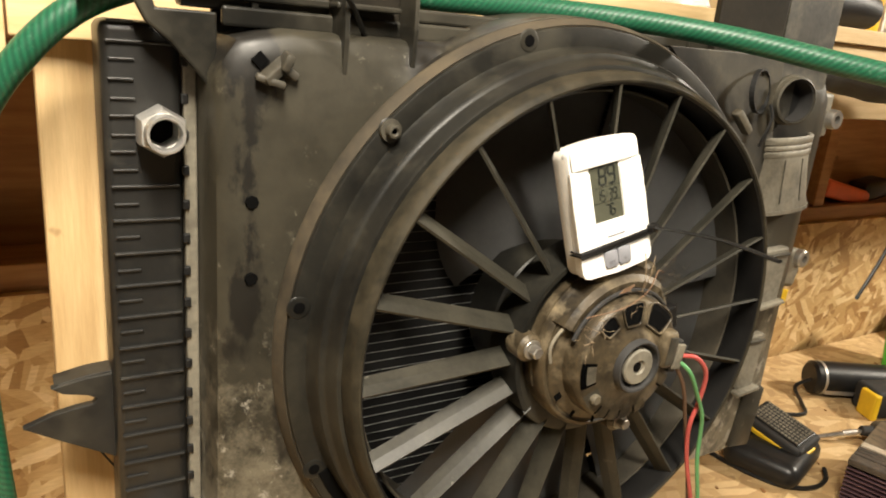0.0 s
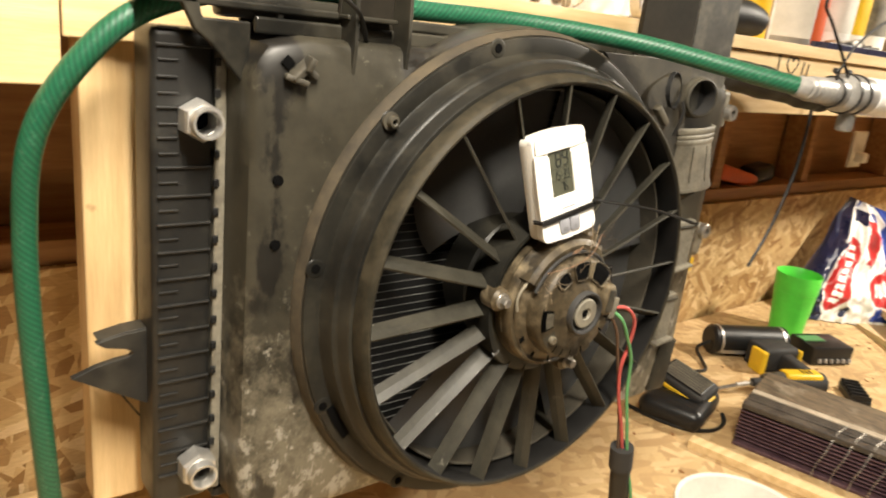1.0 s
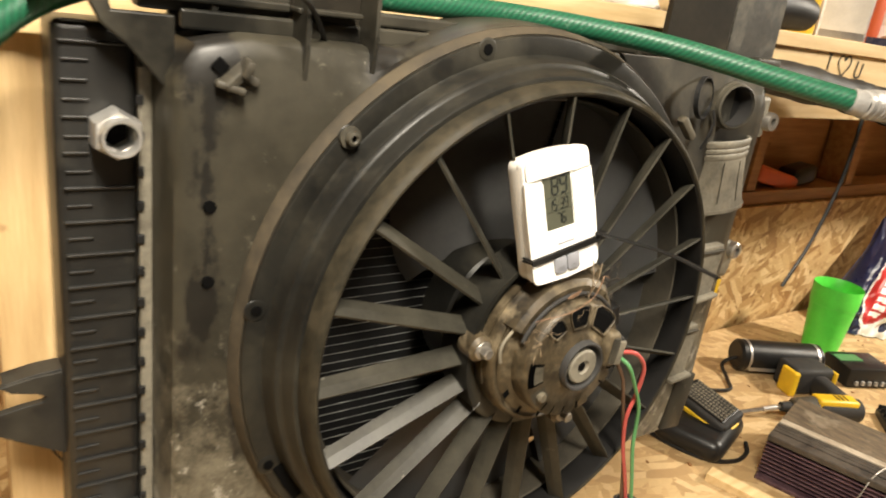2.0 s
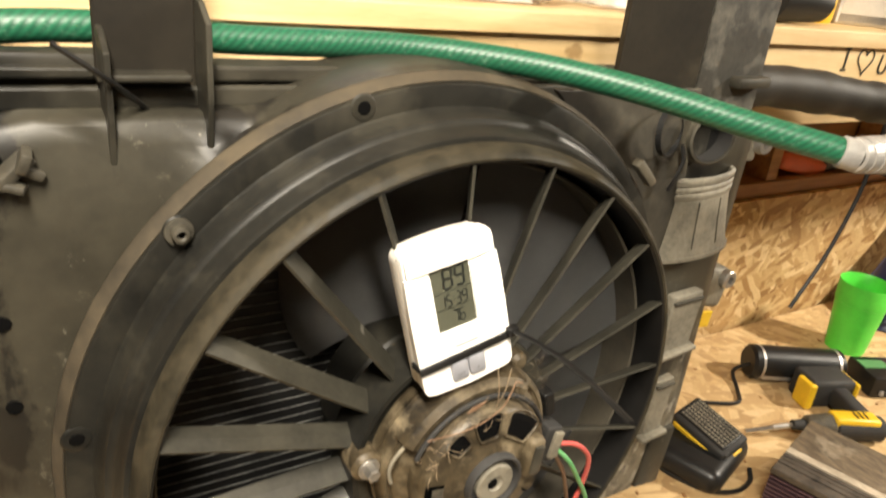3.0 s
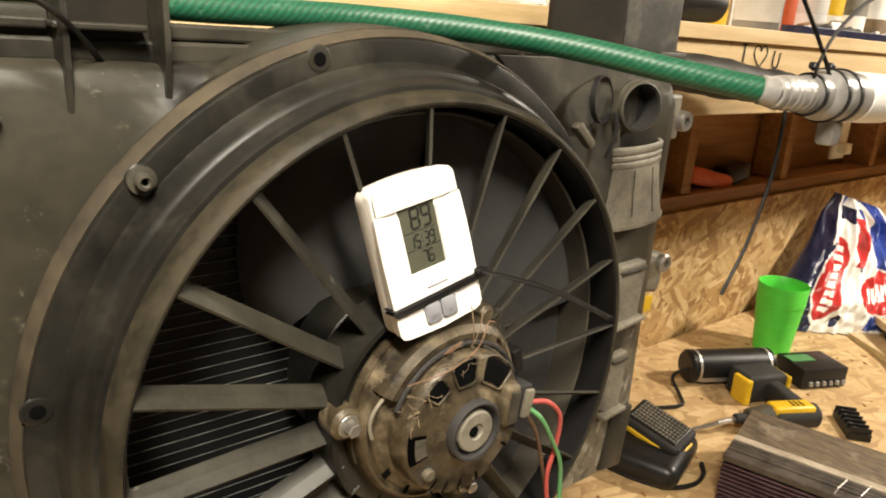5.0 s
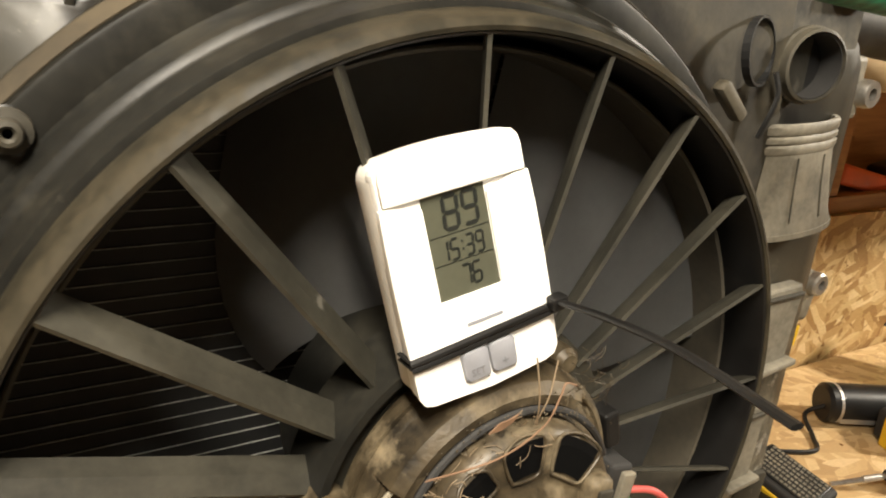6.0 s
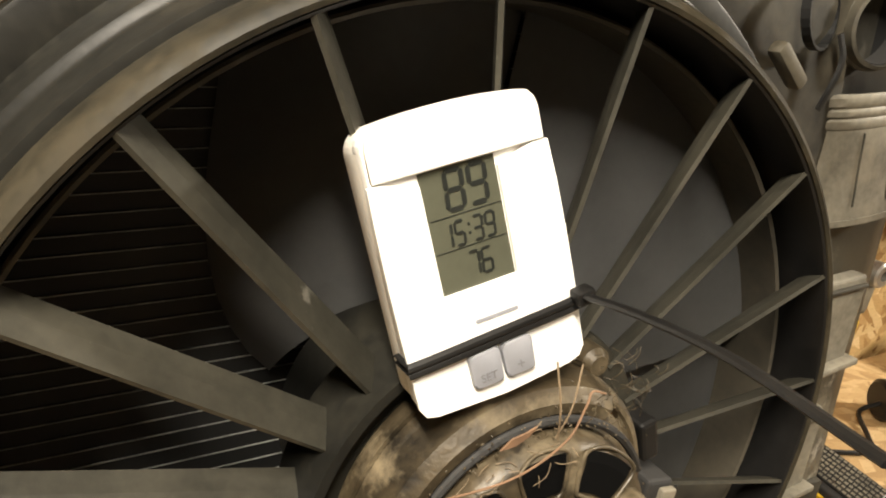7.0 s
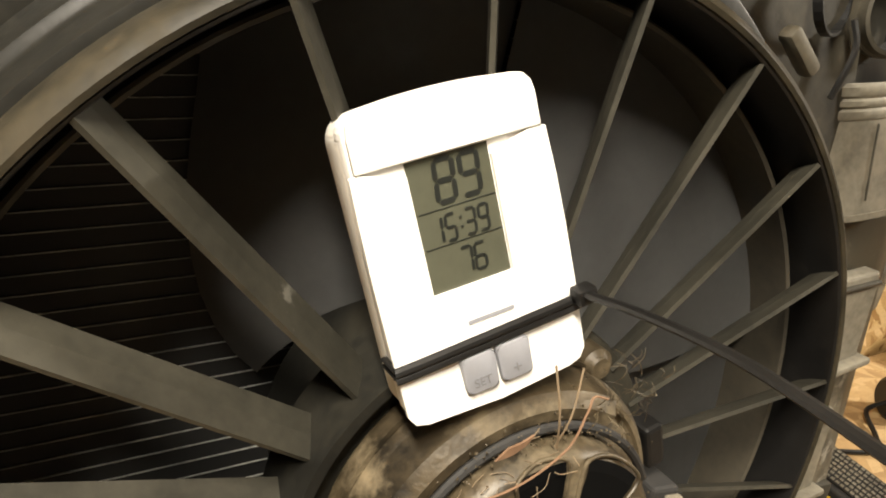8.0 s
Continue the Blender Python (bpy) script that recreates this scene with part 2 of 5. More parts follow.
M["brown_wire"] = plain("brown_wire", (0.09, 0.05, 0.03), 0.5)
M["cup"] = plain("cup", (0.09, 0.62, 0.06), 0.4)
M["tape"] = surface("tape", (0.22, 0.215, 0.205), (0.42, 0.41, 0.39), 0.38, 0.35, 30, 150, 0.9)
M["pvc"] = plain("pvc", (0.85, 0.84, 0.81), 0.35)
M["straw"] = surface("straw", (0.085, 0.060, 0.036), (0.25, 0.185, 0.115), 0.7)
M["twig"] = surface("twig", (0.10, 0.055, 0.030), (0.24, 0.140, 0.080), 0.75)
M["blue"] = plain("blue", (0.025, 0.055, 0.28), 0.3)
M["navy"] = plain("navy", (0.012, 0.016, 0.05), 0.3)
M["red"] = plain("red", (0.48, 0.03, 0.03), 0.32)
M["orange_red"] = plain("orange_red", (0.55, 0.10, 0.03), 0.5)
M["sink_top"] = surface("sink_top", (0.044, 0.032, 0.020), (0.165, 0.122, 0.075), 0.6, 0, 22, 90, 0.5, (0.30, 0.25, 0.18), (0.56, 0.72), 17, stretch=(5, 1.2, 5))
M["sink_dark"] = surface("sink_dark", (0.022, 0.018, 0.015), (0.075, 0.060, 0.045), 0.55, 0, 30, 120, 0.4)
M["sink_pale"] = surface("sink_pale", (0.26, 0.215, 0.155), (0.50, 0.43, 0.33), 0.7, 0, 30, 120, 0.4, stretch=(4, 1, 4))
M["sink_fin"] = surface("sink_fin", (0.045, 0.022, 0.032), (0.13, 0.075, 0.085), 0.45, 0.3, 30, 200, 0.2)


def hose_material():
    """Green braided garden hose, with fine crossing ribs under a clear skin."""
    m, nt, b = nodes_of("green_hose")
    uv = nt.nodes.new("ShaderNodeUVMap")
    sep = nt.nodes.new("ShaderNodeSeparateXYZ")
    nt.links.new(uv.outputs[0], sep.inputs[0])

    def braid(k):
        m1 = nt.nodes.new("ShaderNodeMath")
        m1.operation = "MULTIPLY"
        nt.links.new(sep.outputs[0], m1.inputs[0])
        m1.inputs[1].default_value = k
        m2 = nt.nodes.new("ShaderNodeMath")
        m2.operation = "MULTIPLY_ADD"
        nt.links.new(sep.outputs[1], m2.inputs[0])
        m2.inputs[1].default_value = 11.0
        nt.links.new(m1.outputs[0], m2.inputs[2])
        m3 = nt.nodes.new("ShaderNodeMath")
        m3.operation = "SINE"
        nt.links.new(m2.outputs[0], m3.inputs[0])
        m4 = nt.nodes.new("ShaderNodeMath")
        m4.operation = "MULTIPLY_ADD"
        nt.links.new(m3.outputs[0], m4.inputs[0])
        m4.inputs[1].default_value = m4.inputs[2].default_value = 0.5
        return m4.outputs[0]

    w = braid(9.0)
    n = noise_at(nt, 150, 6, 0.8)
    scuff = ramp(nt, n, ((0.56, (0, 0, 0)), (0.66, (0.42, 0.42, 0.42))))
    c = ramp(nt, w, ((0.1, (0.007, 0.068, 0.034)), (0.9, (0.011, 0.106, 0.052))))
    nt.links.new(mixed(nt, scuff, c, (0.13, 0.25, 0.17)), b.inputs["Base Color"])
    b.inputs["Roughness"].default_value = 0.42
    bumped(nt, b, w, 0.13, 0.0008)
    return m


M["hose"] = hose_material()

# clear, slightly cloudy plastic
_m, _nt, _b = nodes_of("clear_plastic")
_b.inputs["Base Color"].default_value = (0.95, 0.93, 0.88, 1)
_b.inputs["Transmission Weight"].default_value, _b.inputs["Roughness"].default_value, _b.inputs["IOR"].default_value = 0.9, 0.10, 1.15
bumped(_nt, _b, noise_at(_nt, 60, 4), 0.8, 0.003)
M["clear"] = _m
_m, _nt, _b = nodes_of("lamp_glow")
_b.inputs["Emission Color"].default_value, _b.inputs["Emission Strength"].default_value = (1, 0.85, 0.62, 1), 12.0
M["glow"] = _m

# ---- mesh helpers ----


def thing(name, place, label, category, group="", kind=""):
    e = new(name)
    e.location, e.empty_display_size = place, 0.02
    return tagged(e, label, category, group, kind)


def solid(name, bm, material, smooth=False):
    me = bpy.data.meshes.new(name)
    bmesh.ops.recalc_face_normals(bm, faces=bm.faces[:])
    bm.to_mesh(me)
    bm.free()
    for p in me.polygons:
        p.use_smooth = smooth
    if smooth:
        me.set_sharp_from_angle(angle=radians(38))
    me.materials.append(M[material])
    return new(name, me)


def part(name, bm, material, parent, label="", smooth=False):
    ob = solid(name, bm, material, smooth)
    ob.parent = parent
    bpy.context.view_layer.update()
    ob.matrix_parent_inverse = parent.matrix_world.inverted()
    return tagged(ob, label)


def block(c, s, turn=(0, 0, 0), bevel=0.0, bm=None, seg=2):
    """A box of size s about c, turned by degrees, with rounded edges."""
    out = bm or bmesh.new()
    one = bmesh.new()
    bmesh.ops.create_cube(one, size=1)
    bmesh.ops.scale(one, vec=s, verts=one.verts)
    if bevel:
        bmesh.ops.bevel(one, geom=one.edges[:], offset=bevel, segments=seg, affect="EDGES", profile=0.5)
    bmesh.ops.transform(one, matrix=pose(*c, *turn), verts=one.verts)
    me = bpy.data.meshes.new("tmp")
    one.to_mesh(me)
    one.free()
    out.from_mesh(me)
    bpy.data.meshes.remove(me)
    return out


def lathe(profile, m, n=48, a0=0.0, a1=360.0, bm=None, closed=False):
    """Turns (radius, height) pairs round the local z axis; m places it."""
    bm = bm or bmesh.new()
    full = a1 - a0 >= 360
    k = n if full else n + 1
    rows = []
    for i in range(k):
        a = radians(a0 + (a1 - a0) * i / n)
        rows.append([bm.verts.new(m @ Vector((r * math.cos(a), r * math.sin(a), h))) for r, h in profile])
    for i in range(n):
        p, q = rows[i], rows[(i + 1) % k]
        for j in range(len(profile) if closed else len(profile) - 1):
            j2 = (j + 1) % len(profile)
            try:
                bm.faces.new((p[j], q[j], q[j2], p[j2]))
            except ValueError:
                pass
    if not full and closed:
        bm.faces.new(rows[0])
        bm.faces.new(rows[-1][::-1])
    bmesh.ops.remove_doubles(bm, verts=bm.verts, dist=1e-6)
    return bm


def rod(a, b, r, n=20, r2=None, bevel=0.0, bm=None, hollow=0.0):
    """A round bar from a to b."""
    a, b = Vector(a), Vector(b)
    h = (b - a).length
    m = Matrix.Translation(a) @ (b - a).to_track_quat("Z", "Y").to_matrix().to_4x4()
    r2 = r if r2 is None else r2
    e = bevel
    if hollow:
        return lathe([(hollow, 0), (r - e, 0), (r, e), (r2, h - e), (r2 - e, h), (hollow, h)], m, n, bm=bm, closed=True)
    return lathe([(1e-5, 0), (r - e, 0), (r, e), (r2, h - e), (r2 - e, h), (1e-5, h)], m, n, bm=bm)


def prism(pts, d, m, bevel=0.0, bm=None):
    """A polygon (local x, y) of thickness d along local z."""
    out = bm or bmesh.new()
    one = bmesh.new()
    lo = [one.verts.new((x, y, 0)) for x, y in pts]
    f = one.faces.new(lo)
    ext = bmesh.ops.extrude_face_region(one, geom=[f])
    bmesh.ops.translate(one, vec=(0, 0, d), verts=[v for v in ext["geom"] if isinstance(v, bmesh.types.BMVert)])
    bmesh.ops.recalc_face_normals(one, faces=one.faces[:])
    if bevel:
        bmesh.ops.bevel(one, geom=one.edges[:], offset=bevel, segments=2, affect="EDGES", profile=0.5)
    bmesh.ops.transform(one, matrix=m, verts=one.verts)
    me = bpy.data.meshes.new("tmp")
    one.to_mesh(me)
    one.free()
    out.from_mesh(me)
    bpy.data.meshes.remove(me)
    return out


def smooth_path(pts, n=12):
    """Catmull-Rom through the points."""
    P = [Vector(p) for p in pts]
    P = [P[0] * 2 - P[1]] + P + [P[-1] * 2 - P[-2]]
    out = []
    for i in range(1, len(P) - 2):
        a, b, c, d = P[i - 1:i + 3]
        for k in range(n):
            t = k / n
            out.append(0.5 * (2 * b + (c - a) * t + (2 * a - 5 * b + 4 * c - d) * t * t + (3 * b - a - 3 * c + d) * t ** 3))
    out.append(P[-2])
    return out


def pipe(pts, r, n=10, steps=12, bm=None, flat=1.0, uv=False, radii=None):
    """A round tube along a smooth path, with closed ends."""
    bm = bm or bmesh.new()
    path = smooth_path(pts, steps)
    layer = bm.loops.layers.uv.new("UVMap") if uv else None
    side = None
    rings, lengths, total = [], [], 0.0
    for i, p in enumerate(path):
        t = (path[min(i + 1, len(path) - 1)] - path[max(i - 1, 0)]).normalized()
        if side is None:
            side = t.cross(Vector((0, 0, 1)) if abs(t.z) < 0.9 else Vector((0, 1, 0))).normalized()
        side = (side - t * side.dot(t)).normalized()
        up = t.cross(side)
        rr = r * (radii(i / (len(path) - 1)) if radii else 1)
        rings.append([bm.verts.new(p + side * (rr * math.cos(2 * math.pi * k / n)) + up * (rr * flat * math.sin(2 * math.pi * k / n))) for k in range(n)])
        total += (path[i] - path[i - 1]).length if i else 0
        lengths.append(total)
    for i in range(len(rings) - 1):
        for k in range(n):
            f = bm.faces.new((rings[i][k], rings[i][(k + 1) % n], rings[i + 1][(k + 1) % n], rings[i + 1][k]))
            if uv:
                u0, u1, v0, v1 = k / n * 2 * math.pi, (k + 1) / n * 2 * math.pi, lengths[i] * 100, lengths[i + 1] * 100
                for lp, w in zip(f.loops, ((u0, v0), (u1, v0), (u1, v1), (u0, v1))):
                    lp[layer].uv = w
    bm.faces.new(rings[0][::-1])
    bm.faces.new(rings[-1])
    return bm


def words(name, text, size, m, material, parent, depth=0.0004):
    """Lettering as a thin mesh, lying in the local x-y plane of m."""
    cu = bpy.data.curves.new(name, "FONT")
    cu.body, cu.size, cu.extrude, cu.align_x, cu.align_y = text, size, depth, "CENTER", "CENTER"
    tmp = new("tmp_text", cu)
    bpy.context.view_layer.update()
    me = bpy.data.meshes.new_from_object(tmp.evaluated_get(bpy.context.evaluated_depsgraph_get()))
    bpy.data.objects.remove(tmp)
    bpy.data.curves.remove(cu)
    me.transform(m)
    me.materials.clear()
    me.materials.append(M[material])
    ob = new(name, me)
    ob.parent = parent
    bpy.context.view_layer.update()
    ob.matrix_parent_inverse = parent.matrix_world.inverted()
    return ob


def torus_tie(c, axis, r, w, t, bm=None):
    """A flat strap ring of radius r, width w and thickness t round the axis."""
    m = Matrix.Translation(c) @ Vector(axis).to_track_quat("Z", "Y").to_matrix().to_4x4()
    return lathe([(r, -w / 2), (r + t, -w / 2), (r + t, w / 2), (r, w / 2)], m, 28, bm=bm, closed=True)


FRONT = Matrix(((1, 0, 0, 0), (0, 0, 1, 0), (0, 1, 0, 0), (0, 0, 0, 1)))  # local x, y, z -> world x, z, y

# ---- setting ----
BENCH = 0.90
WALL_Y = 0.50
SHELF_Y, SHELF_LO, SHELF_HI = 0.125, 1.515, 1.632
CX, CZ = 0.003, 1.342  # the fan's axis

tagged(solid("floor", block((0.6, -1.0, -0.05), (7.2, 5.2, 0.1)), "concrete"), "bare grey concrete garage floor", "floor", kind="structure")
tagged(solid("ceiling", block((0.6, -1.0, 2.55), (7.2, 5.2, 0.1)), "plaster"), "plain pale ceiling board over the bench", "ceiling", kind="structure")
wall = tagged(solid("wall_north", block((0.6, WALL_Y + 0.012, 0.615), (7.0, 0.024, 1.226)), "osb_wall"), "oriented strand board sheet behind the workbench", "wall", kind="structure")
tagged(solid("wall_north_outer", block((0.6, WALL_Y + 0.16, 1.25), (7.0, 0.1, 2.5)), "brown_wood"), "brown sheathing seen between the open studs", "wall", kind="structure")
tagged(solid("wall_west", block((-2.9, -1.0, 1.25), (0.1, 5.0, 2.5)), "plaster"), "plain pale side wall of the garage", "wall", kind="structure")
tagged(solid("wall_east", block((4.1, -1.0, 1.25), (0.1, 5.0, 2.5)), "osb_wall"), "strand board side wall of the garage", "wall", kind="structure")
tagged(solid("wall_south", block((0.6, -3.5, 1.25), (7.0, 0.1, 2.5)), "plaster"), "plain pale wall behind the camera", "wall", kind="structure")
tagged(solid("wall_north_upper", block((-0.75, WALL_Y + 0.013, 2.07), (4.3, 0.010, 0.86)), "ply"), "pale plywood sheet on the wall above the shelf", "wall", kind="structure")
# studs of the open wall above the strand board, with a ledge along its top
tagged(solid("ledge", block((0.6, WALL_Y + 0.055, 1.246), (7.0, 0.085, 0.036), bevel=0.002), "brown_wood"), "brown timber plate along the top of the strand board", "trim", kind="structure")
for sx in (-1.62, -1.02, -0.60, 0.55, 1.22, 1.70, 2.30, 2.92):
    tagged(solid("stud", block((sx, WALL_Y + 0.06, 1.88), (0.038, 0.085, 1.23), bevel=0.002), "brown_wood"), "brown upright stud of the open garage wall", "stud", "wall studs", "structure")

bench = thing("workbench", (0.6, 0.0, 0.0), "strand board workbench top strewn with tools", "workbench")
part("benchtop", block((0.6, 0.06, BENCH - 0.011), (5.6, 0.86, 0.022), bevel=0.002), "osb_bench", bench, "scuffed strand board top")
part("front_rail", block((0.6, -0.33, BENCH - 0.068), (5.6, 0.038, 0.088), bevel=0.003), "pine", bench)
for lx in (-2.0, -0.5, 1.0, 2.6):
    part("leg", block((lx, -0.29, 0.416), (0.088, 0.038, 0.83), bevel=0.003), "pine_post", bench)

shelf = thing("shelf", (0.6, 0.3, SHELF_LO), "pale pine shelf above the bench with handwriting on its front", "shelf")
part("shelf_board", block((0.6, 0.307, SHELF_HI - 0.0095), (5.6, 0.378, 0.019), bevel=0.001), "pine", shelf)
for x0_, x1_, lo_ in ((-2.2, -0.4085, SHELF_LO), (-0.4070, 0.330, 1.553), (0.3315, 3.4, SHELF_LO)):
    part("front_board", block(((x0_ + x1_) / 2, SHELF_Y + 0.0095, (lo_ + SHELF_HI - 0.0195) / 2), (x1_ - x0_, 0.019, SHELF_HI - 0.0195 - lo_), bevel=0.0015), "pine", shelf, "pale knotty pine board")
for iz in (1.5845, 1.6105):
    part("stroke", block((0.666, SHELF_Y - 0.0004, iz), (0.012, 0.0010, 0.0026)), "ink", shelf)
words("letter", "I", 0.036, Matrix.Translation((0.666, SHELF_Y - 0.0006, 1.5975)) @ pose(0, 0, 0, 90, 0, 0), "ink", shelf)
words("letter", "U", 0.036, Matrix.Translation((0.757, SHELF_Y - 0.0006, 1.590)) @ pose(0, 0, 0, 90, 8, 0), "ink", shelf)
heart = [(0.711 + 0.018 * (16 * math.sin(a) ** 3) / 16, 1.597 + 0.018 * (13 * math.cos(a) - 5 * math.cos(2 * a) - 2 * math.cos(3 * a) - math.cos(4 * a)) / 16) for a in [2 * math.pi * k / 24 for k in range(25)]]
part("heart", pipe([(x, SHELF_Y - 0.0004, z) for x, z in heart], 0.0011, 6, 2), "ink", shelf, "heart drawn in black marker")

post = thing("hanging_post", (-0.369, 0.1645, 1.10), "short length of pale pine stud hung below the shelf", "post")
part("timber", block((-0.3690, 0.1645, 1.356), (0.048, 0.037, 0.510), bevel=0.003), "pine_post", post)
for sx, sz in ((-0.385, 1.612), (-0.365, 1.600)):
    part("screw", rod((sx, 0.1252, sz), (sx, 0.1238, sz), 0.0042, 12, bevel=0.0004), "steel", post)

# ---- radiator ----
rad = thing("radiator", (0.04, 0.09, 1.12), "used car radiator with black plastic tanks and alloy core", "radiator")
core = bmesh.new()
block((0.04, 0.0950, 1.352), (0.68, 0.026, 0.43), bm=core)
part("core_back", core, "core", rad)
tube_data = None
for k in range(45):
    z = 1.145 + k * 0.0094
    if tube_data is None:
        t0 = part("core_tube", block((0.045, 0.0816, z), (0.66, 0.0012, 0.0005)), "tube", rad, "thin bright edge of a cooling tube")
        tube_data = t0.data
    else:
        t1 = new("core_tube", tube_data)
        t1.parent, t1.matrix_parent_inverse = rad, t0.matrix_parent_inverse
        t1.location = (0, 0, z - 1.145)


def tank(x0, x1, ribs):
    """An end tank: a rounded tall box with raised cross ribs on its front."""
    w, c = x1 - x0, (x0 + x1) / 2
    t = part("tank", block((c, 0.094, 1.352), (w, 0.052, 0.436), bevel=0.007, seg=4), "tank", rad, "black ribbed plastic tank", True)
    if not ribs:
        return
    rng = random.Random(4)
    for k in range(17):
        z = 1.168 + k * 0.0243
        full = k not in (13, 14, 15)
        b = bmesh.new()
        if full:
            block((c + 0.0005, 0.0675, z), (w - 0.006, 0.0042, 0.0022), bevel=0.0008, bm=b)
        else:
            block((x0 + 0.012, 0.0675, z), (0.016, 0.0034, 0.002), bevel=0.0007, bm=b)
        part("rib", b, "tank", t)
        b2 = block((x0 + 0.013, 0.0680, z + 0.0120 + rng.uniform(-0.001, 0.001)), (0.016, 0.0034, 0.002), bevel=0.0007)
        part("rib", b2, "tank", t)


tank(-0.357, -0.306, True)
tank(0.372, 0.425, False)
strip = block((-0.3005, 0.073, 1.352), (0.009, 0.010, 0.425), bevel=0.0015)
header = part("header_strip", strip, "bracket", rad, "dusty crimped metal edge strip")
for k in range(16):
    part("crimp", block((-0.3045, 0.0675, 1.168 + k * 0.0252), (0.005, 0.004, 0.007), bevel=0.001), "black", header)
for k in range(20):
    part("crimp", block((0.372, 0.064, 1.155 + k * 0.0205), (0.010, 0.006, 0.010), bevel=0.0015), "bracket", rad)


def fitting(z):
    """A hexagon union with a round open spigot."""
    x, y = -0.322, 0.066
    m = Matrix.Translation((x, y, z)) @ FRONT
    n = part("hex_nut", lathe([(0.0105, 0), (0.0172, 0), (0.0172, -0.016), (0.0158, -0.020), (0.0105, -0.020)], m @ Matrix.Rotation(radians(30), 4, "Z"), 6, closed=True), "alloy", rad, "silver alloy hexagon fitting")
    part("spigot", lathe([(0.0100, 0.004), (0.0130, 0.004), (0.0130, -0.028), (0.0124, -0.030), (0.0108, -0.030), (0.0100, -0.028)], m, 32, closed=True), "alloy", n, smooth=True)
    part("bore", lathe([(1e-5, -0.0005), (0.0103, -0.0005)], m, 24), "void", n)


fitting(1.500)
fitting(1.177)
# mounting prongs at the side of the tank
br = part("side_bracket", prism([(-0.350, 1.310), (-0.374, 1.3085), (-0.399, 1.3035), (-0.391, 1.2975), (-0.374, 1.2935), (-0.368, 1.2895), (-0.371, 1.2860), (-0.384, 1.2845), (-0.399, 1.2815), (-0.419, 1.2740), (-0.392, 1.2570), (-0.350, 1.2320)], 0.007, Matrix.Translation((0, 0.088, 0)) @ FRONT, 0.0008), "tank", rad, "black forked mounting prong")
part("hook_lip", prism([(-0.352, 1.3115), (-0.374, 1.3098), (-0.397, 1.3048), (-0.388, 1.3030), (-0.370, 1.3040), (-0.352, 1.3050)], 0.020, Matrix.Translation((0, 0.090, 0)) @ FRONT, 0.0008), "tank", rad)
part("bottom_bar", block((0.03, 0.09, 1.128), (0.66, 0.03, 0.012), bevel=0.002), "core", rad)

# ---- fan shroud ----
shroud = thing("fan_shroud", (CX, 0.03, 1.10), "dusty black plastic radiator fan shroud with ring of vanes", "fan shroud")
AX = Matrix.Translation((CX, 0, CZ)) @ FRONT


def plate():
    """The flat of the shroud: a rounded panel round the circular opening, turned back at its rim."""
    bm = bmesh.new()
    x0, x1, z0, z1, n, rc = -0.295, 0.375, 1.112, 1.574, 160, 0.03
    rows = []
    for i in range(n):
        a = 2 * math.pi * i / n
        dx, dz = math.cos(a), math.sin(a)
        tx = ((x1 - CX) / dx if dx > 0 else (x0 - CX) / dx) if abs(dx) > 1e-6 else 9
        tz = ((z1 - CZ) / dz if dz > 0 else (z0 - CZ) / dz) if abs(dz) > 1e-6 else 9
        t = min(tx, tz)
        # soften the four corners
        corner = abs(tx - tz)
        t -= max(0.0, 0.014 - corner * 0.25)
        t = max(t, 0.2612)
        ring = []
        for r, y in ((0.2560, 0.0200), (0.2592, 0.0140), (max(0.2595, t - 0.024), 0.0205), (max(0.2600, t - 0.009), 0.0225), (max(0.2605, t - 0.003), 0.0275), (t, 0.044), (t + 0.001, 0.076)):
            ring.append(bm.verts.new((CX + dx * r, y, CZ + dz * r)))
        rows.append(ring)
    for i in range(n):
        p, q = rows[i], rows[(i + 1) % n]
        for j in range(len(p) - 1):
            bm.faces.new((p[j], q[j], q[j + 1], p[j + 1]))
    return bm


part("panel", plate(), "panel", shroud, "dust-filmed black panel", True)
# the stepped ring, from its outer wall over the flange and ridges to the lip and the inner wall
prof = [(0.2540, 0.020), (0.2535, 0.003), (0.2525, 0.0006), (0.2510, 0.0), (0.238, 0.0), (0.2365, -0.002), (0.2350, -0.013), (0.2335, -0.016), (0.2305, -0.017), (0.2290, -0.019), (0.2275, -0.029), (0.2258, -0.032), (0.2232, -0.0325), (0.2150, -0.0325), (0.2140, -0.0300), (0.2132, 0.030), (0.2150, 0.030), (0.230, 0.010), (0.248, 0.008), (0.250, 0.020)]
ring = part("ring", lathe(prof, AX, 160, closed=True), "ring", shroud, "stepped black plastic ring", True)


part("lip", lathe([(0.2228, -0.0330), (0.2222, -0.036), (0.2212, -0.044), (0.2195, -0.048), (0.2165, -0.050), (0.2146, -0.0494), (0.2142, -0.0480), (0.2150, -0.0335), (0.2226, -0.0318)], AX, 160, closed=True), "lip", shroud, "dust-caked brown inner lip of the ring", True)
# near-black inner wall: the shade inside the ring is put into its colour
part("inner_wall", lathe([(0.2140, -0.0488), (0.2130, -0.0480), (0.2122, -0.0440), (0.2118, 0.0300), (0.2131, 0.0300), (0.2136, -0.0440)], AX, 160, closed=True), "strap", shroud, "smooth inner wall of the ring, blackened for its shade", True)
part("ring_skirt", lathe([(0.2530, 0.0035), (0.2543, 0.0028), (0.2582, 0.0105), (0.2592, 0.0150), (0.2580, 0.0330), (0.2535, 0.0330)], AX, 160, closed=True), "skirt", shroud, "brown dusty sloped skirt of the ring", True)


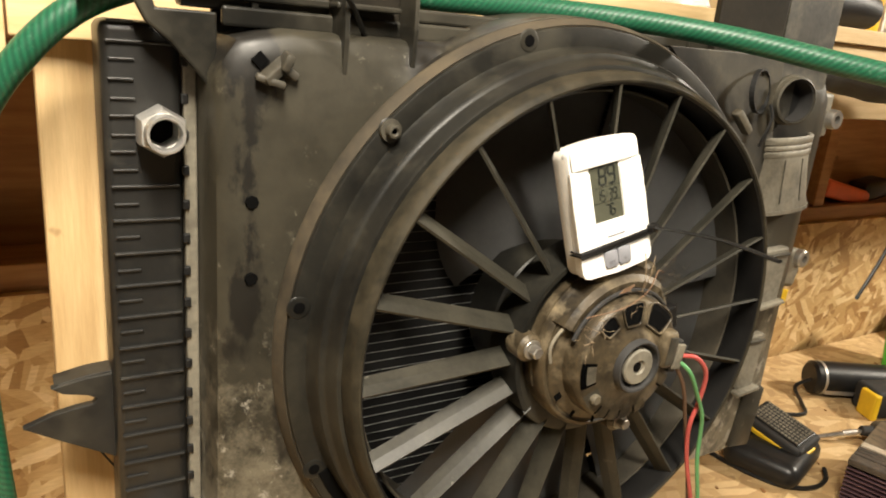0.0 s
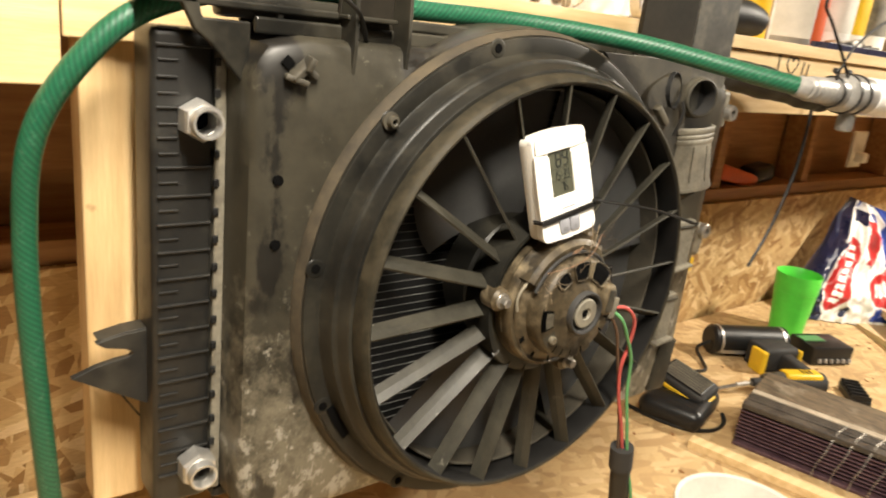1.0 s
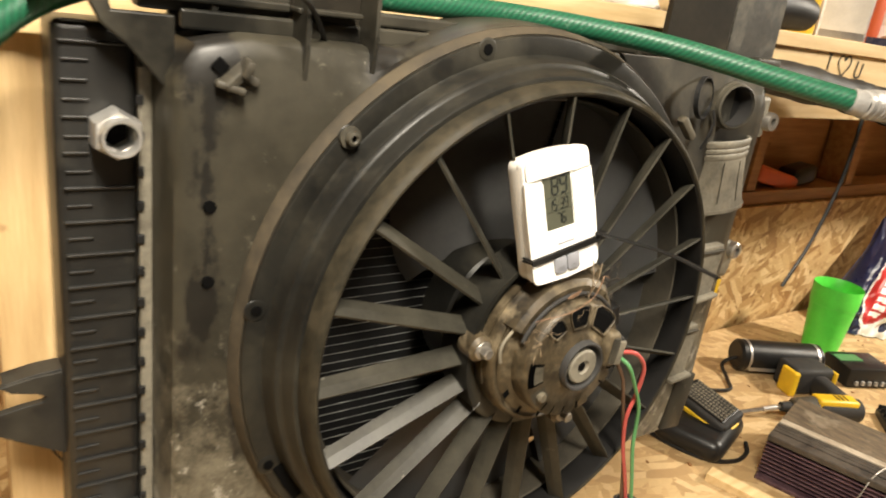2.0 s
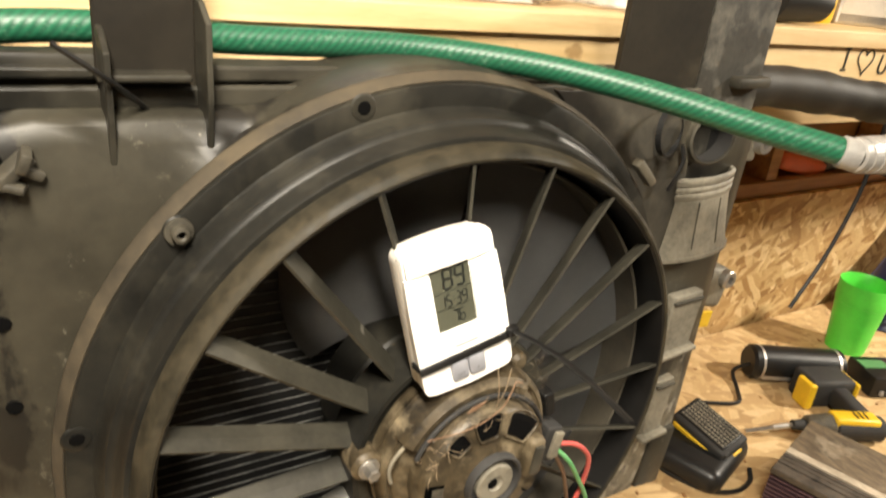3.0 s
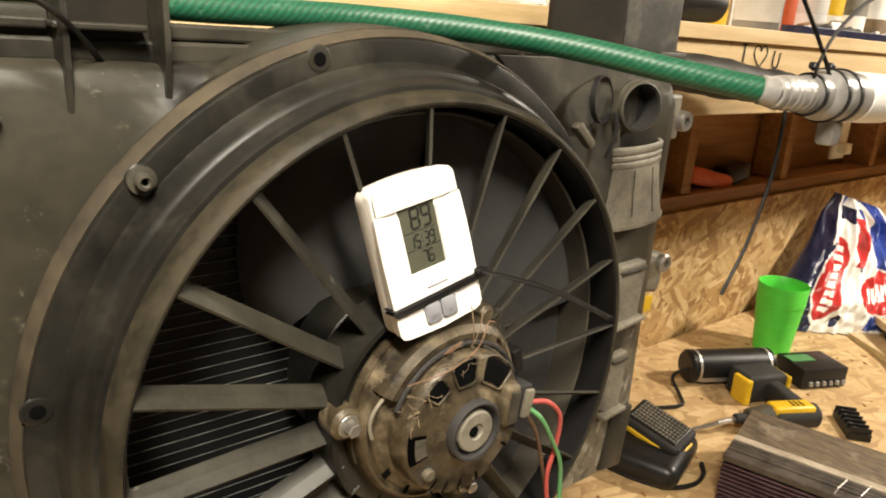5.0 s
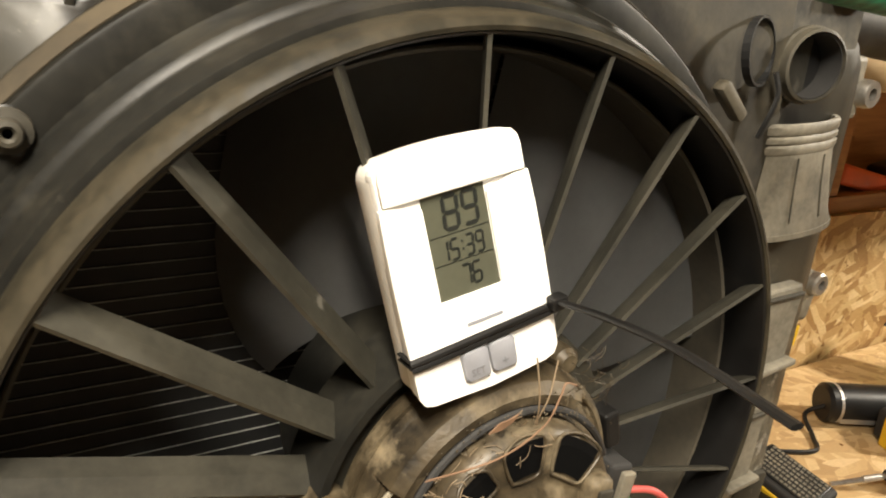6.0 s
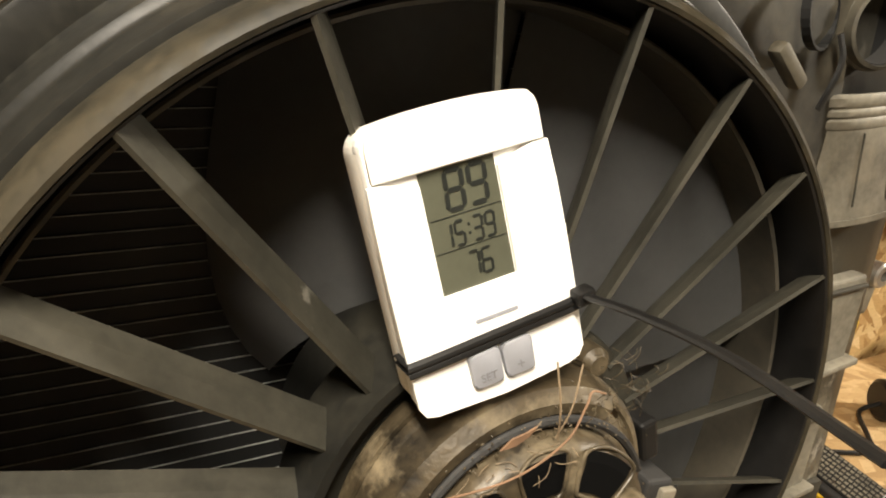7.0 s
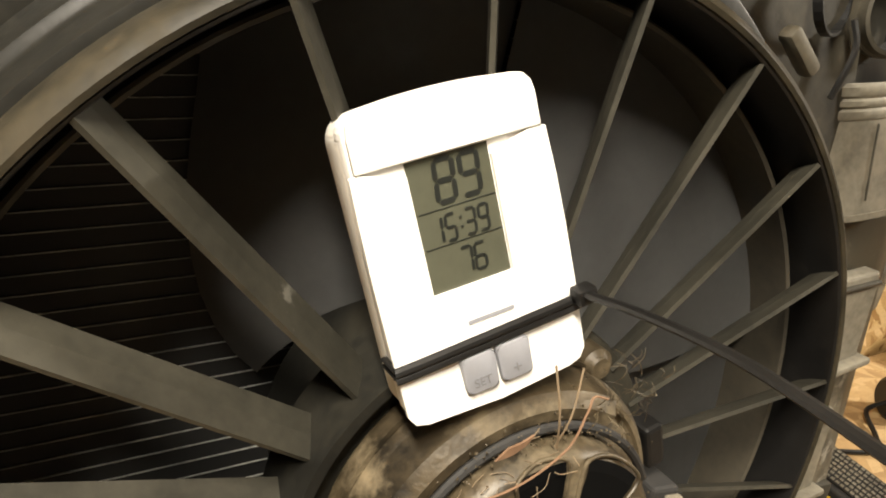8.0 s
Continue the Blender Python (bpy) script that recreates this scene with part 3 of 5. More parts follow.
def on_ring(angle, r, y):
    a = radians(angle)
    return Vector((CX + r * math.cos(a), y, CZ + r * math.sin(a)))


# lugs and holes on the flange
for ang, bolt in ((137, True), (106, False), (170.5, False), (203, False), (238, False), (300, False), (20, False)):
    c = on_ring(ang, 0.2475, 0)
    m = Matrix.Translation(c) @ FRONT
    lug = part("lug", lathe([(0.0035, 0.0005), (0.0040, -0.0005), (0.0072, -0.0005), (0.0084, -0.0002), (0.0092, 0.0005)], m, 28), "ring", ring, smooth=True)
    if bolt:
        part("bolt", lathe([(0.0018, -0.0075), (0.0030, -0.0090), (0.0046, -0.0086), (0.0053, -0.0066), (0.0053, -0.0035), (0.0082, -0.0030), (0.0085, -0.0012)], m, 24), "grime", lug, "dirty screw with a washer", True)
    else:
        part("hole", lathe([(1e-5, -0.0012), (0.0042, -0.0011), (0.0046, -0.0004)], m, 9), "void", lug)

part("slot", prism([(-0.2215, 1.2405), (-0.2135, 1.2435), (-0.2020, 1.2260), (-0.1935, 1.2085), (-0.2005, 1.2035), (-0.2120, 1.2210)], 0.003, Matrix.Translation((0, -0.0012, 0)) @ FRONT, 0.0006), "void", ring, "dark open slot in the flange")
# stator vanes: thin slanted blades between hub and lip
VANES, TILT_V, CHORD = 20, 32.0, 0.0168


def vane_mesh():
    bm = bmesh.new()
    n = 10
    rows = []
    for i in range(n + 1):
        s = i / n
        r = 0.078 + (0.2135 - 0.078) * s
        c = CHORD * (1.10 - 0.12 * s)
        tl = radians(TILT_V - 4 * s)
        row = []
        for w, th in ((-0.5, 0.0010), (0.0, 0.0017), (0.5, 0.0012), (0.5, -0.0012), (0.0, -0.0017), (-0.5, -0.0010)):
            # local frame: x radial, y axial (into the fan), z tangential (clockwise from the front)
            ax = w * c * math.cos(tl) + th * math.sin(tl)
            tg = w * c * math.sin(tl) - th * math.cos(tl)
            row.append(bm.verts.new((r, ax, -tg)))
        rows.append(row)
    for a, b in zip(rows, rows[1:]):
        for j in range(6):
            bm.faces.new((a[j], b[j], b[(j + 1) % 6], a[(j + 1) % 6]))
    bm.faces.new(rows[0])
    bm.faces.new(rows[-1][::-1])
    bmesh.ops.recalc_face_normals(bm, faces=bm.faces[:])
    me = bpy.data.meshes.new("vane")
    bm.to_mesh(me)
    bm.free()
    me.materials.append(M["vane"])
    return me


vane_data = vane_mesh()
bpy.context.view_layer.update()
for k in range(VANES):
    ob = new("vane", vane_data)
    ob.parent = shroud
    ob.matrix_parent_inverse = shroud.matrix_world.inverted()
    ang = 146.5 - k * 360 / VANES
    ob.matrix_basis = Matrix.Translation((CX, -0.0405, CZ)) @ Matrix.Rotation(-radians(ang), 4, "Y")

hub = part("hub_plate", lathe([(1e-5, -0.020), (0.060, -0.020), (0.062, -0.046), (0.080, -0.048), (0.0845, -0.046), (0.0855, -0.042), (0.0855, -0.022), (0.080, -0.020)], AX, 72), "vane", shroud, "dark round motor mount", True)
part("hub_wall", lathe([(0.0825, -0.056), (0.0865, -0.056), (0.0870, -0.020), (0.0825, -0.020)], AX, 48, 95, 215, closed=True), "ring", shroud, smooth=True)

# upper cross bar, with its slots, and the two uprights
bar = part("cross_bar", block((0.045, 0.062, 1.5905), (0.66, 0.028, 0.010), bevel=0.002), "shroud", shroud)
# added matte plate that hides the lamp's reflection on the panel corner
part("glare_cover", prism([(0.098, 1.587), (0.262, 1.587), (0.270, 1.500), (0.268, 1.425), (0.240, 1.425), (0.205, 1.500)], 0.005, Matrix.Translation((0, 0.0125, 0)) @ FRONT, 0.001), "grime", shroud, "dull dusty plate added over the panel's glare")
part("bar_web", block((0.045, 0.074, 1.580), (0.66, 0.005, 0.030), bevel=0.001), "shroud", shroud)
part("bar_cover", block((-0.235, 0.060, 1.592), (0.150, 0.022, 0.020), bevel=0.004), "shroud", shroud, smooth=True)
part("bar_lip", block((0.045, 0.043, 1.5785), (0.66, 0.006, 0.013), bevel=0.002), "shroud", shroud)
for gx in (-0.262, -0.20, -0.05, 0.06, 0.16, 0.27):
    part("bar_rib", block((gx, 0.056, 1.585), (0.005, 0.024, 0.022), bevel=0.001), "shroud", shroud)
up = part("upright", block((-0.182, 0.045, 1.642), (0.055, 0.006, 0.170), bevel=0.002), "dark_plastic", shroud, "flat black plastic upright arm")
SIDE = Matrix(((0, 0, 1, 0), (0, 1, 0, 0), (1, 0, 0, 0), (0, 0, 0, 1)))
part("web", prism([(1.619, 0.048), (1.617, 0.034), (1.607, 0.018), (1.570, 0.016), (1.548, 0.018), (1.512, 0.0215), (1.520, 0.032), (1.566, 0.048)], 0.0036, Matrix.Translation((-0.2085, 0, 0)) @ SIDE, 0.0008), "shroud", up)
part("web", prism([(1.636, 0.048), (1.634, 0.034), (1.624, 0.018), (1.580, 0.016), (1.552, 0.018), (1.524, 0.0215), (1.532, 0.032), (1.566, 0.048)], 0.0036, Matrix.Translation((-0.1555, 0, 0)) @ SIDE, 0.0008), "shroud", up)
part("arm_hole", rod((-0.183, 0.0425, 1.570), (-0.183, 0.0405, 1.570), 0.006, 16), "black", up)
part("arm_tie", pipe([(-0.183, 0.040, 1.570), (-0.194, 0.026, 1.582), (-0.212, 0.010, 1.598), (-0.232, 0.016, 1.612)], 0.0022, 8, 6, flat=0.6), "black", up, "black cable tie through the arm")
part("gusset", block((-0.186, 0.036, 1.592), (0.050, 0.020, 0.004), bevel=0.0012), "shroud", up)
box_up = part("upright", prism([(0.176, 0.030), (0.2570, 0.0160), (0.2590, 0.0220), (0.180, 0.040)], 0.144, Matrix.Translation((0, 0, 1.536)), 0.0012), "dark_plastic", shroud, "folded black plastic upright, scuffed")
part("side_face", prism([(0.2575, 0.0155), (0.3530, 0.0220), (0.3530, 0.0300), (0.2600, 0.0225)], 0.160, Matrix.Translation((0, 0, 1.515)), 0.0012), "scuffed", box_up, "dusty scuffed side of the upright")
part("top_step", block((0.330, 0.016, 1.592), (0.050, 0.014, 0.010), (0, 0, 4), 0.003), "shroud", box_up, smooth=True)
part("back_box", block((0.296, 0.056, 1.598), (0.105, 0.055, 0.140), bevel=0.004), "dark_plastic", box_up)
# slanted brace over the tank
part("brace", prism([(-0.345, 1.596), (-0.330, 1.596), (-0.326, 1.580), (-0.288, 1.580), (-0.288, 1.525), (-0.298, 1.538), (-0.318, 1.560), (-0.332, 1.571)], 0.008, Matrix.Translation((0, 0.042, 0)) @ FRONT, 0.0015), "shroud", shroud, "slanted black brace")
part("top_flange", block((-0.29, 0.060, 1.592), (0.16, 0.036, 0.006), bevel=0.0015), "shroud", shroud)

# right-hand brackets along the ring
for x, z, w, h, dy in ((0.310, 1.352, 0.046, 0.066, 0.004), (0.318, 1.243, 0.030, 0.070, 0.010)):
    t = part("tab", prism([(x - w / 2, z - h / 2), (x + w / 2 - 0.004, z - h / 2 + 0.002), (x + w / 2, z + h / 2 - 0.010), (x + w / 2 - 0.002, z + h / 2), (x - w / 2 + 0.003, z + h / 2 - 0.002)], 0.012, Matrix.Translation((0, dy, 0)) @ FRONT, 0.0022), "bracket", shroud, "pale dusty moulded tab")
    part("tab_edge", block((x, dy - 0.001, z + h / 2 - 0.008), (w * 0.9, 0.004, 0.003), (0, -2, 0), 0.001), "grime", t)
    part("tab_foot", block((x - 0.004, dy - 0.002, z - h / 2), (w + 0.008, 0.012, 0.005), (0, -6, 0), 0.0016), "bracket", t, smooth=True)
part("foot", block((0.344, 0.022, 1.160), (0.040, 0.012, 0.080), (0, 6, 0), 0.004), "shroud", shroud, smooth=True)
part("hook", lathe([(0.006, 0.0), (0.014, 0.0), (0.014, 0.012), (0.006, 0.012)], Matrix.Translation((0.291, 0.006, 1.306)) @ FRONT, 20, 60, 300, closed=True), "bracket", shroud)
SLEEVE = Matrix.Translation((0.305, 0.022, 1.428)) @ Matrix.Rotation(radians(-4), 4, "Y") @ Matrix.Diagonal((1.06, 0.42, 1, 1))
skirt = part("connector", lathe([(0.0520, 0.0), (0.0525, 0.003), (0.0490, 0.012), (0.0450, 0.034), (0.0425, 0.054), (0.0418, 0.060), (0.0380, 0.060), (0.0380, 0.0)], SLEEVE, 40, 170, 370, closed=True), "bracket", shroud, "pale flared plastic connector shield", True)
part("collar", lathe([(0.0428, 0.059), (0.0440, 0.061), (0.0440, 0.064), (0.0415, 0.0655), (0.0440, 0.067), (0.0440, 0.070), (0.0415, 0.0715), (0.0440, 0.073), (0.0446, 0.078), (0.0420, 0.080), (0.0380, 0.080), (0.0380, 0.059)], SLEEVE, 40, 170, 370, closed=True), "bracket", skirt, "grooved collar", True)
for ang in (254, 292):
    part("connector_groove", pipe([SLEEVE @ Vector((r * math.cos(radians(ang)), r * math.sin(radians(ang)), h)) for r, h in ((0.0500, 0.010), (0.0455, 0.034), (0.0430, 0.056))], 0.0007, 6, 4), "grime", skirt)
part("connector_lip", lathe([(0.0520, -0.002), (0.0545, -0.002), (0.0545, 0.002), (0.0520, 0.002)], SLEEVE, 40, 170, 370, closed=True), "bracket", skirt, smooth=True)
DUCT = Matrix.Translation((0.2790, 0.000, 1.545)) @ Matrix.Rotation(radians(-14), 4, "Z") @ FRONT
sp = part("pipe_stub", lathe([(0.0255, 0.030), (0.0290, 0.030), (0.0290, 0.013), (0.0305, 0.012), (0.0305, 0.008), (0.0290, 0.007), (0.0285, 0.001), (0.0262, 0.000), (0.0255, 0.003)], DUCT @ Matrix.Diagonal((0.84, 0.84, 1, 1)), 44, closed=True), "grime", shroud, "dusty round duct stub", True)
# added dark lining and floor: the shade inside the stub, put into colour
part("duct_bore", lathe([(0.0253, 0.0022), (0.0246, 0.0022), (0.0246, 0.0214), (0.0253, 0.0214)], DUCT @ Matrix.Diagonal((0.84, 0.84, 1, 1)), 40, closed=True), "rubber", sp, smooth=True)
part("duct_floor", lathe([(1e-5, 0.0215), (0.0256, 0.0215)], DUCT @ Matrix.Diagonal((0.84, 0.84, 1, 1)), 24), "black", sp)
part("bleed_screw", lathe([(0.005, -0.008), (0.0105, -0.008), (0.0115, -0.004), (0.0115, 0.020), (0.005, 0.020)], Matrix.Translation((0.418, 0.046, 1.523)) @ FRONT, 24, closed=True), "steel", shroud, "small ribbed metal cap", True)
part("bleed_base", block((0.406, 0.062, 1.527), (0.024, 0.03, 0.05), bevel=0.004), "bracket", shroud)
# tie loop and clip near the upper right of the ring
part("loop", torus_tie((0.228, 0.008, 1.552), (0.3, -1, 0.1), 0.020, 0.005, 0.0016), "black", shroud, "black plastic tie loop")
part("loop_tail", pipe([(0.246, 0.006, 1.540), (0.250, 0.004, 1.524), (0.241, 0.006, 1.498)], 0.0026, 6, 4, flat=0.5), "black", shroud)
part("wire_clip", block((0.187, -0.010, 1.524), (0.030, 0.010, 0.009), (0, 42, 0), 0.003), "dirty", shroud, "dusty small clip on the ring", True)
# broken stub of a clip on the panel
for c_, s_, t_ in (((-0.2560, 0.017, 1.5470), (0.024, 0.012, 0.007), (12, -40, 10)), ((-0.2600, 0.015, 1.5400), (0.020, 0.010, 0.005), (0, 16, -12)), ((-0.2500, 0.014, 1.5530), (0.006, 0.014, 0.012), (10, 20, 0)), ((-0.2470, 0.016, 1.5455), (0.012, 0.008, 0.006), (0, 30, 14))):
    part("clip_stub", block(c_, s_, t_, 0.0018), "grime", shroud, "broken dusty clip stub", True)
part("square_hole", block((-0.2655, 0.0202, 1.5525), (0.0085, 0.003, 0.0085), (0, 45, 0)), "void", shroud)
for hz in (1.457, 1.401):
    part("screw_hole", lathe([(1e-5, -0.0009), (0.0046, -0.0008), (0.0050, 0.001)], Matrix.Translation((-0.270, 0.0195, hz)) @ FRONT, 8), "void", shroud)

# ---- fan behind the vanes ----
fan = thing("cooling_fan", (CX, 0.03, CZ - 0.2), "black plastic cooling fan with broad blades inside the shroud", "fan")
part("fan_hub", lathe([(1e-5, 0.0), (0.066, 0.0), (0.070, 0.004), (0.070, 0.040), (1e-5, 0.040)], AX, 48), "ring", fan, smooth=True)
part("fan_ring", lathe([(0.2050, -0.0235), (0.2066, -0.0245), (0.2078, -0.0235), (0.2078, 0.0280), (0.2050, 0.0280)], AX, 120, closed=True), "fan_rim", fan, "dusty outer band of the fan", True)
for k in range(4):
    bm = bmesh.new()
    n, w = 10, 16
    grid = []
    for i in range(n + 1):
        s = i / n
        r = 0.066 + (0.2052 - 0.066) * s
        lo = 79 - 72.5 * k
        hi = lo + (35 + 56 * (1 - s) ** 1.5 if k == 0 else 73)
        row = []
        for j in range(w + 1):
            q = j / w
            a = radians(lo + (hi - lo) * q)
            row.append(bm.verts.new((CX + r * math.cos(a), 0.0060 + 0.014 * (q - 0.5) + (0.020 + 0.042 * q * q if k == 0 else 0), CZ + r * math.sin(a))))
        grid.append(row)
    fs = [bm.faces.new((grid[i][j], grid[i + 1][j], grid[i + 1][j + 1], grid[i][j + 1])) for i in range(n) for j in range(w)]
    bmesh.ops.solidify(bm, geom=fs, thickness=0.0022)
    part("blade", bm, "fan", fan, smooth=True)

# ---- fan motor ----
motor = thing("fan_motor", (CX, -0.05, CZ - 0.07), "dirt-caked round electric fan motor with mounting ears", "motor")
part("can", lathe([(0.0705, -0.040), (0.0712, -0.058), (0.0705, -0.0635), (0.0680, -0.0670), (0.0660, -0.0675), (0.0650, -0.0660), (0.0630, -0.0660), (0.0600, -0.0690), (0.0560, -0.0705), (0.0535, -0.0725), (0.0528, -0.0830), (0.0515, -0.0885), (0.0480, -0.0915), (0.0360, -0.0925), (0.0280, -0.0935), (0.0238, -0.0965), (0.0218, -0.0965)], AX, 72), "motor", motor, "dusty pressed steel can", True)
end = part("end_cap", lathe([(0.0226, -0.092), (0.0224, -0.1010), (0.0212, -0.1026), (0.0196, -0.1022), (0.0178, -0.0975), (0.0150, -0.0970)], AX, 48), "rubber", motor, "dark ring round the bearing boss", True)
part("bearing_face", lathe([(0.0154, -0.0960), (0.0152, -0.1008), (0.0140, -0.1018), (0.0062, -0.1020), (0.0052, -0.1004), (1e-5, -0.1000)], AX, 36), "bracket", end, "pale worn bearing cap", True)
part("shaft_hole", rod((CX - 0.0030, -0.1022, CZ + 0.0012), (CX - 0.0030, -0.1004, CZ + 0.0012), 0.0040, 18), "void", end)
for ang, screw in ((172, True), (292, True), (56, False)):
    c = on_ring(ang, 0.080 if screw else 0.075, -0.056 if screw else -0.052)
    ear = part("ear", rod(c + Vector((0, 0.014, 0)), c + Vector((0, -0.008, 0)), 0.0115 if screw else 0.0075, 24, bevel=0.003), "motor", motor, "mounting ear", True)
    if screw:
        part("ear_bolt", rod(c + Vector((0, -0.008, 0)), c + Vector((0, -0.017, 0)), 0.0050, 6, bevel=0.0008), "steel", ear, "hexagon bolt head")
        part("washer", rod(c + Vector((0, -0.007, 0)), c + Vector((0, -0.0096, 0)), 0.0078, 24, bevel=0.0005), "steel", ear)


def cone_y(r):
    """The depth of the can's face at radius r."""
    return -0.0700 if r > 0.0535 else -0.0880 if r > 0.051 else -0.0905 if r > 0.0485 else -0.0916 - (0.048 - r) * 0.085


def sector(a0, a1, r0, r1, lift, thick=0.0):
    """A curved patch lying on the sloped face between two angles and radii."""
    bm = bmesh.new()
    n, k = 8, 4
    g = []
    for i in range(n + 1):
        a = a0 + (a1 - a0) * i / n
        g.append([bm.verts.new(on_ring(a, r0 + (r1 - r0) * j / k, cone_y(r0 + (r1 - r0) * j / k) - lift)) for j in range(k + 1)])
    fs = [bm.faces.new((g[i][j], g[i + 1][j], g[i + 1][j + 1], g[i][j + 1])) for i in range(n) for j in range(k)]
    if thick:
        bmesh.ops.solidify(bm, geom=fs, thickness=thick)
    return bm


for a0, a1, r0, r1 in ((140, 120, 0.0385, 0.0500), (110, 86, 0.0350, 0.0505), (74, 42, 0.0340, 0.0505)):
    part("vent", sector(a0, a1, r0, r1, 0.0008), "void", motor, "dark vent opening")
    rim = [on_ring(a0 + (a1 - a0) * q, r, cone_y(r) - 0.0012) for q, r in ((0, r0), (0.5, r0 - 0.0012), (1, r0), (1.06, (r0 + r1) / 2), (1, r1), (0.5, r1 + 0.0010), (0, r1), (-0.06, (r0 + r1) / 2), (0, r0))]
    rim = [p + Vector((0.0009 * math.sin(7.1 * i + a0), 0, 0.0009 * math.cos(5.3 * i + a1))) for i, p in enumerate(rim[:-1])]
    part("vent_rim", pipe(rim + rim[:1], 0.0008, 8, 5), "motor", motor, smooth=True)
part("side_window", sector(199, 172, 0.0370, 0.0508, 0.0006, 0.001), "void", motor, "dark window in the cap")
part("window_flap", sector(196, 175, 0.0375, 0.0462, 0.0014, 0.002), "bracket", motor, "pale worn flap in the window")
part("brush_holder", block(on_ring(14, 0.0355, -0.0935), (0.0150, 0.0160, 0.0330), (0, 6, 0), 0.005, seg=3), "motor", motor, "rounded brush holder", True)
part("brush_cap", block(on_ring(14, 0.0355, -0.1018), (0.0085, 0.0030, 0.0240), (0, 6, 0), 0.0014), "grime", motor, smooth=True)
part("cap_screw", rod(on_ring(217, 0.0425, -0.090), on_ring(217, 0.0425, -0.0965), 0.0046, 14, bevel=0.0012), "dirty", motor, "dirt-caked screw in the cap", True)
part("screw_recess", sector(226, 207, 0.0362, 0.0500, 0.0005), "grime", motor)
for a0, a1 in ((246, 235), (263, 250), (280, 267), (300, 287), (338, 326), (356, 344)):
    part("raised_pad", sector(a0, a1, 0.0400, 0.0505, 0.0016, 0.003), "motor", motor, smooth=True)
    part("pad_slit", sector(a1 - 0.6, a1 - 2.8, 0.0415, 0.0505, 0.0007), "void", motor)
for a0, a1 in ((214, 208), (238, 234), (262, 259), (318, 312)):
    part("can_slot", sector(a0, a1, 0.0575, 0.0640, 0.0010), "void", motor, "dark slot in the can")
part("arc_ridge", pipe([on_ring(a, 0.0570, -0.0800) for a in range(158, 14, -8)], 0.0019, 8, 4), "rubber", motor, "dark curved ridge", True)
part("arc_ridge", pipe([on_ring(a, 0.0660, -0.0690) for a in range(170, 40, -9)], 0.0017, 8, 4), "motor", motor, smooth=True)
part("gasket", pipe([on_ring(a, 0.0675 + 0.0028 * math.sin(a * 0.16), -0.0735) for a in range(178, 134, -4)], 0.0014, 8, 4), "bracket", motor, "curled pale gasket edge", True)
part("clamp_band", lathe([(0.0715, -0.050), (0.0735, -0.050), (0.0735, -0.058), (0.0715, -0.058)], AX, 40, 60, 200, closed=True), "motor", motor, smooth=True)
part("upper_hump", lathe([(0.0560, -0.0690), (0.0590, -0.0790), (0.0640, -0.0800), (0.0690, -0.0760), (0.0712, -0.0640), (0.0600, -0.0640)], AX, 40, 58, 152, closed=True), "motor", motor, "dirt-covered upper flange of the can", True)
part("plug", block((0.086, -0.056, 1.322), (0.016, 0.020, 0.032), (0, 10, 0), 0.002), "rubber", motor, "black lead outlet")
part("lead_clip", block((0.083, -0.052, 1.357), (0.010, 0.016, 0.022), (0, -14, 0), 0.002), "strap", motor)
part("plug_face", block((0.0895, -0.0675, 1.322), (0.009, 0.004, 0.024), (0, 10, 0), 0.001), "bracket", motor)

# ---- thermometer tied to the motor ----
DEV = pose(-0.0252, -0.0725, 1.4658, -8.8, -12.5, -1.7) @ Matrix.Diagonal((1.0, 1.0, 1.022, 1.0))


def rounded(w0, w1, z0, z1, r, bulge=0.0, n=6):
    """A rounded upright outline (x, z), w0 wide below and w1 wide above, its top and bottom bowed outwards."""
    pts = []
    for cx, cz, a0 in ((w1 / 2 - r, z1 - r, 0), (-w1 / 2 + r, z1 - r, 90), (-w0 / 2 + r, z0 + r, 180), (w0 / 2 - r, z0 + r, 270)):
        for k in range(n + 1):
            a = radians(a0 + 90 * k / n)
            pts.append((cx + r * math.cos(a), cz + r * math.sin(a)))
        if a0 in (0, 180) and bulge:
            s = 1 if a0 == 0 else -1
            w = (w1 if a0 == 0 else w0) / 2 - r
            for q in (0.6, 0.3, 0, -0.3, -0.6):
                pts.append((s * w * q, (z1 if s > 0 else z0) + s * bulge * (1 - q * q)))
    return pts


def shell(pts, y0, y1, bevel, m):
    """An upright slab between depths y0 (front) and y1 (back)."""
    return prism(pts, y1 - y0, m @ Matrix.Translation((0, y0, 0)) @ FRONT, bevel)


REC = 0.0018
meter = thing("digital_thermometer", DEV.translation + Vector((0, 0, -0.05)), "white digital thermometer zip-tied onto the fan motor", "thermometer")
# the case back is coloured duller than the front, as if in shade
part("back_case", shell(rounded(0.0644, 0.0644, -0.0484, 0.0488, 0.008, 0.0014), 0.0050, 0.0215, 0.0014, DEV), "white_side", meter, "white back case with side shade in its colour", True)
case = part("front_case", shell(rounded(0.0650, 0.0640, -0.0487, 0.0499, 0.007, 0.0014), REC, 0.0110, 0.0018, DEV), "white", meter, "glossy white front", True)
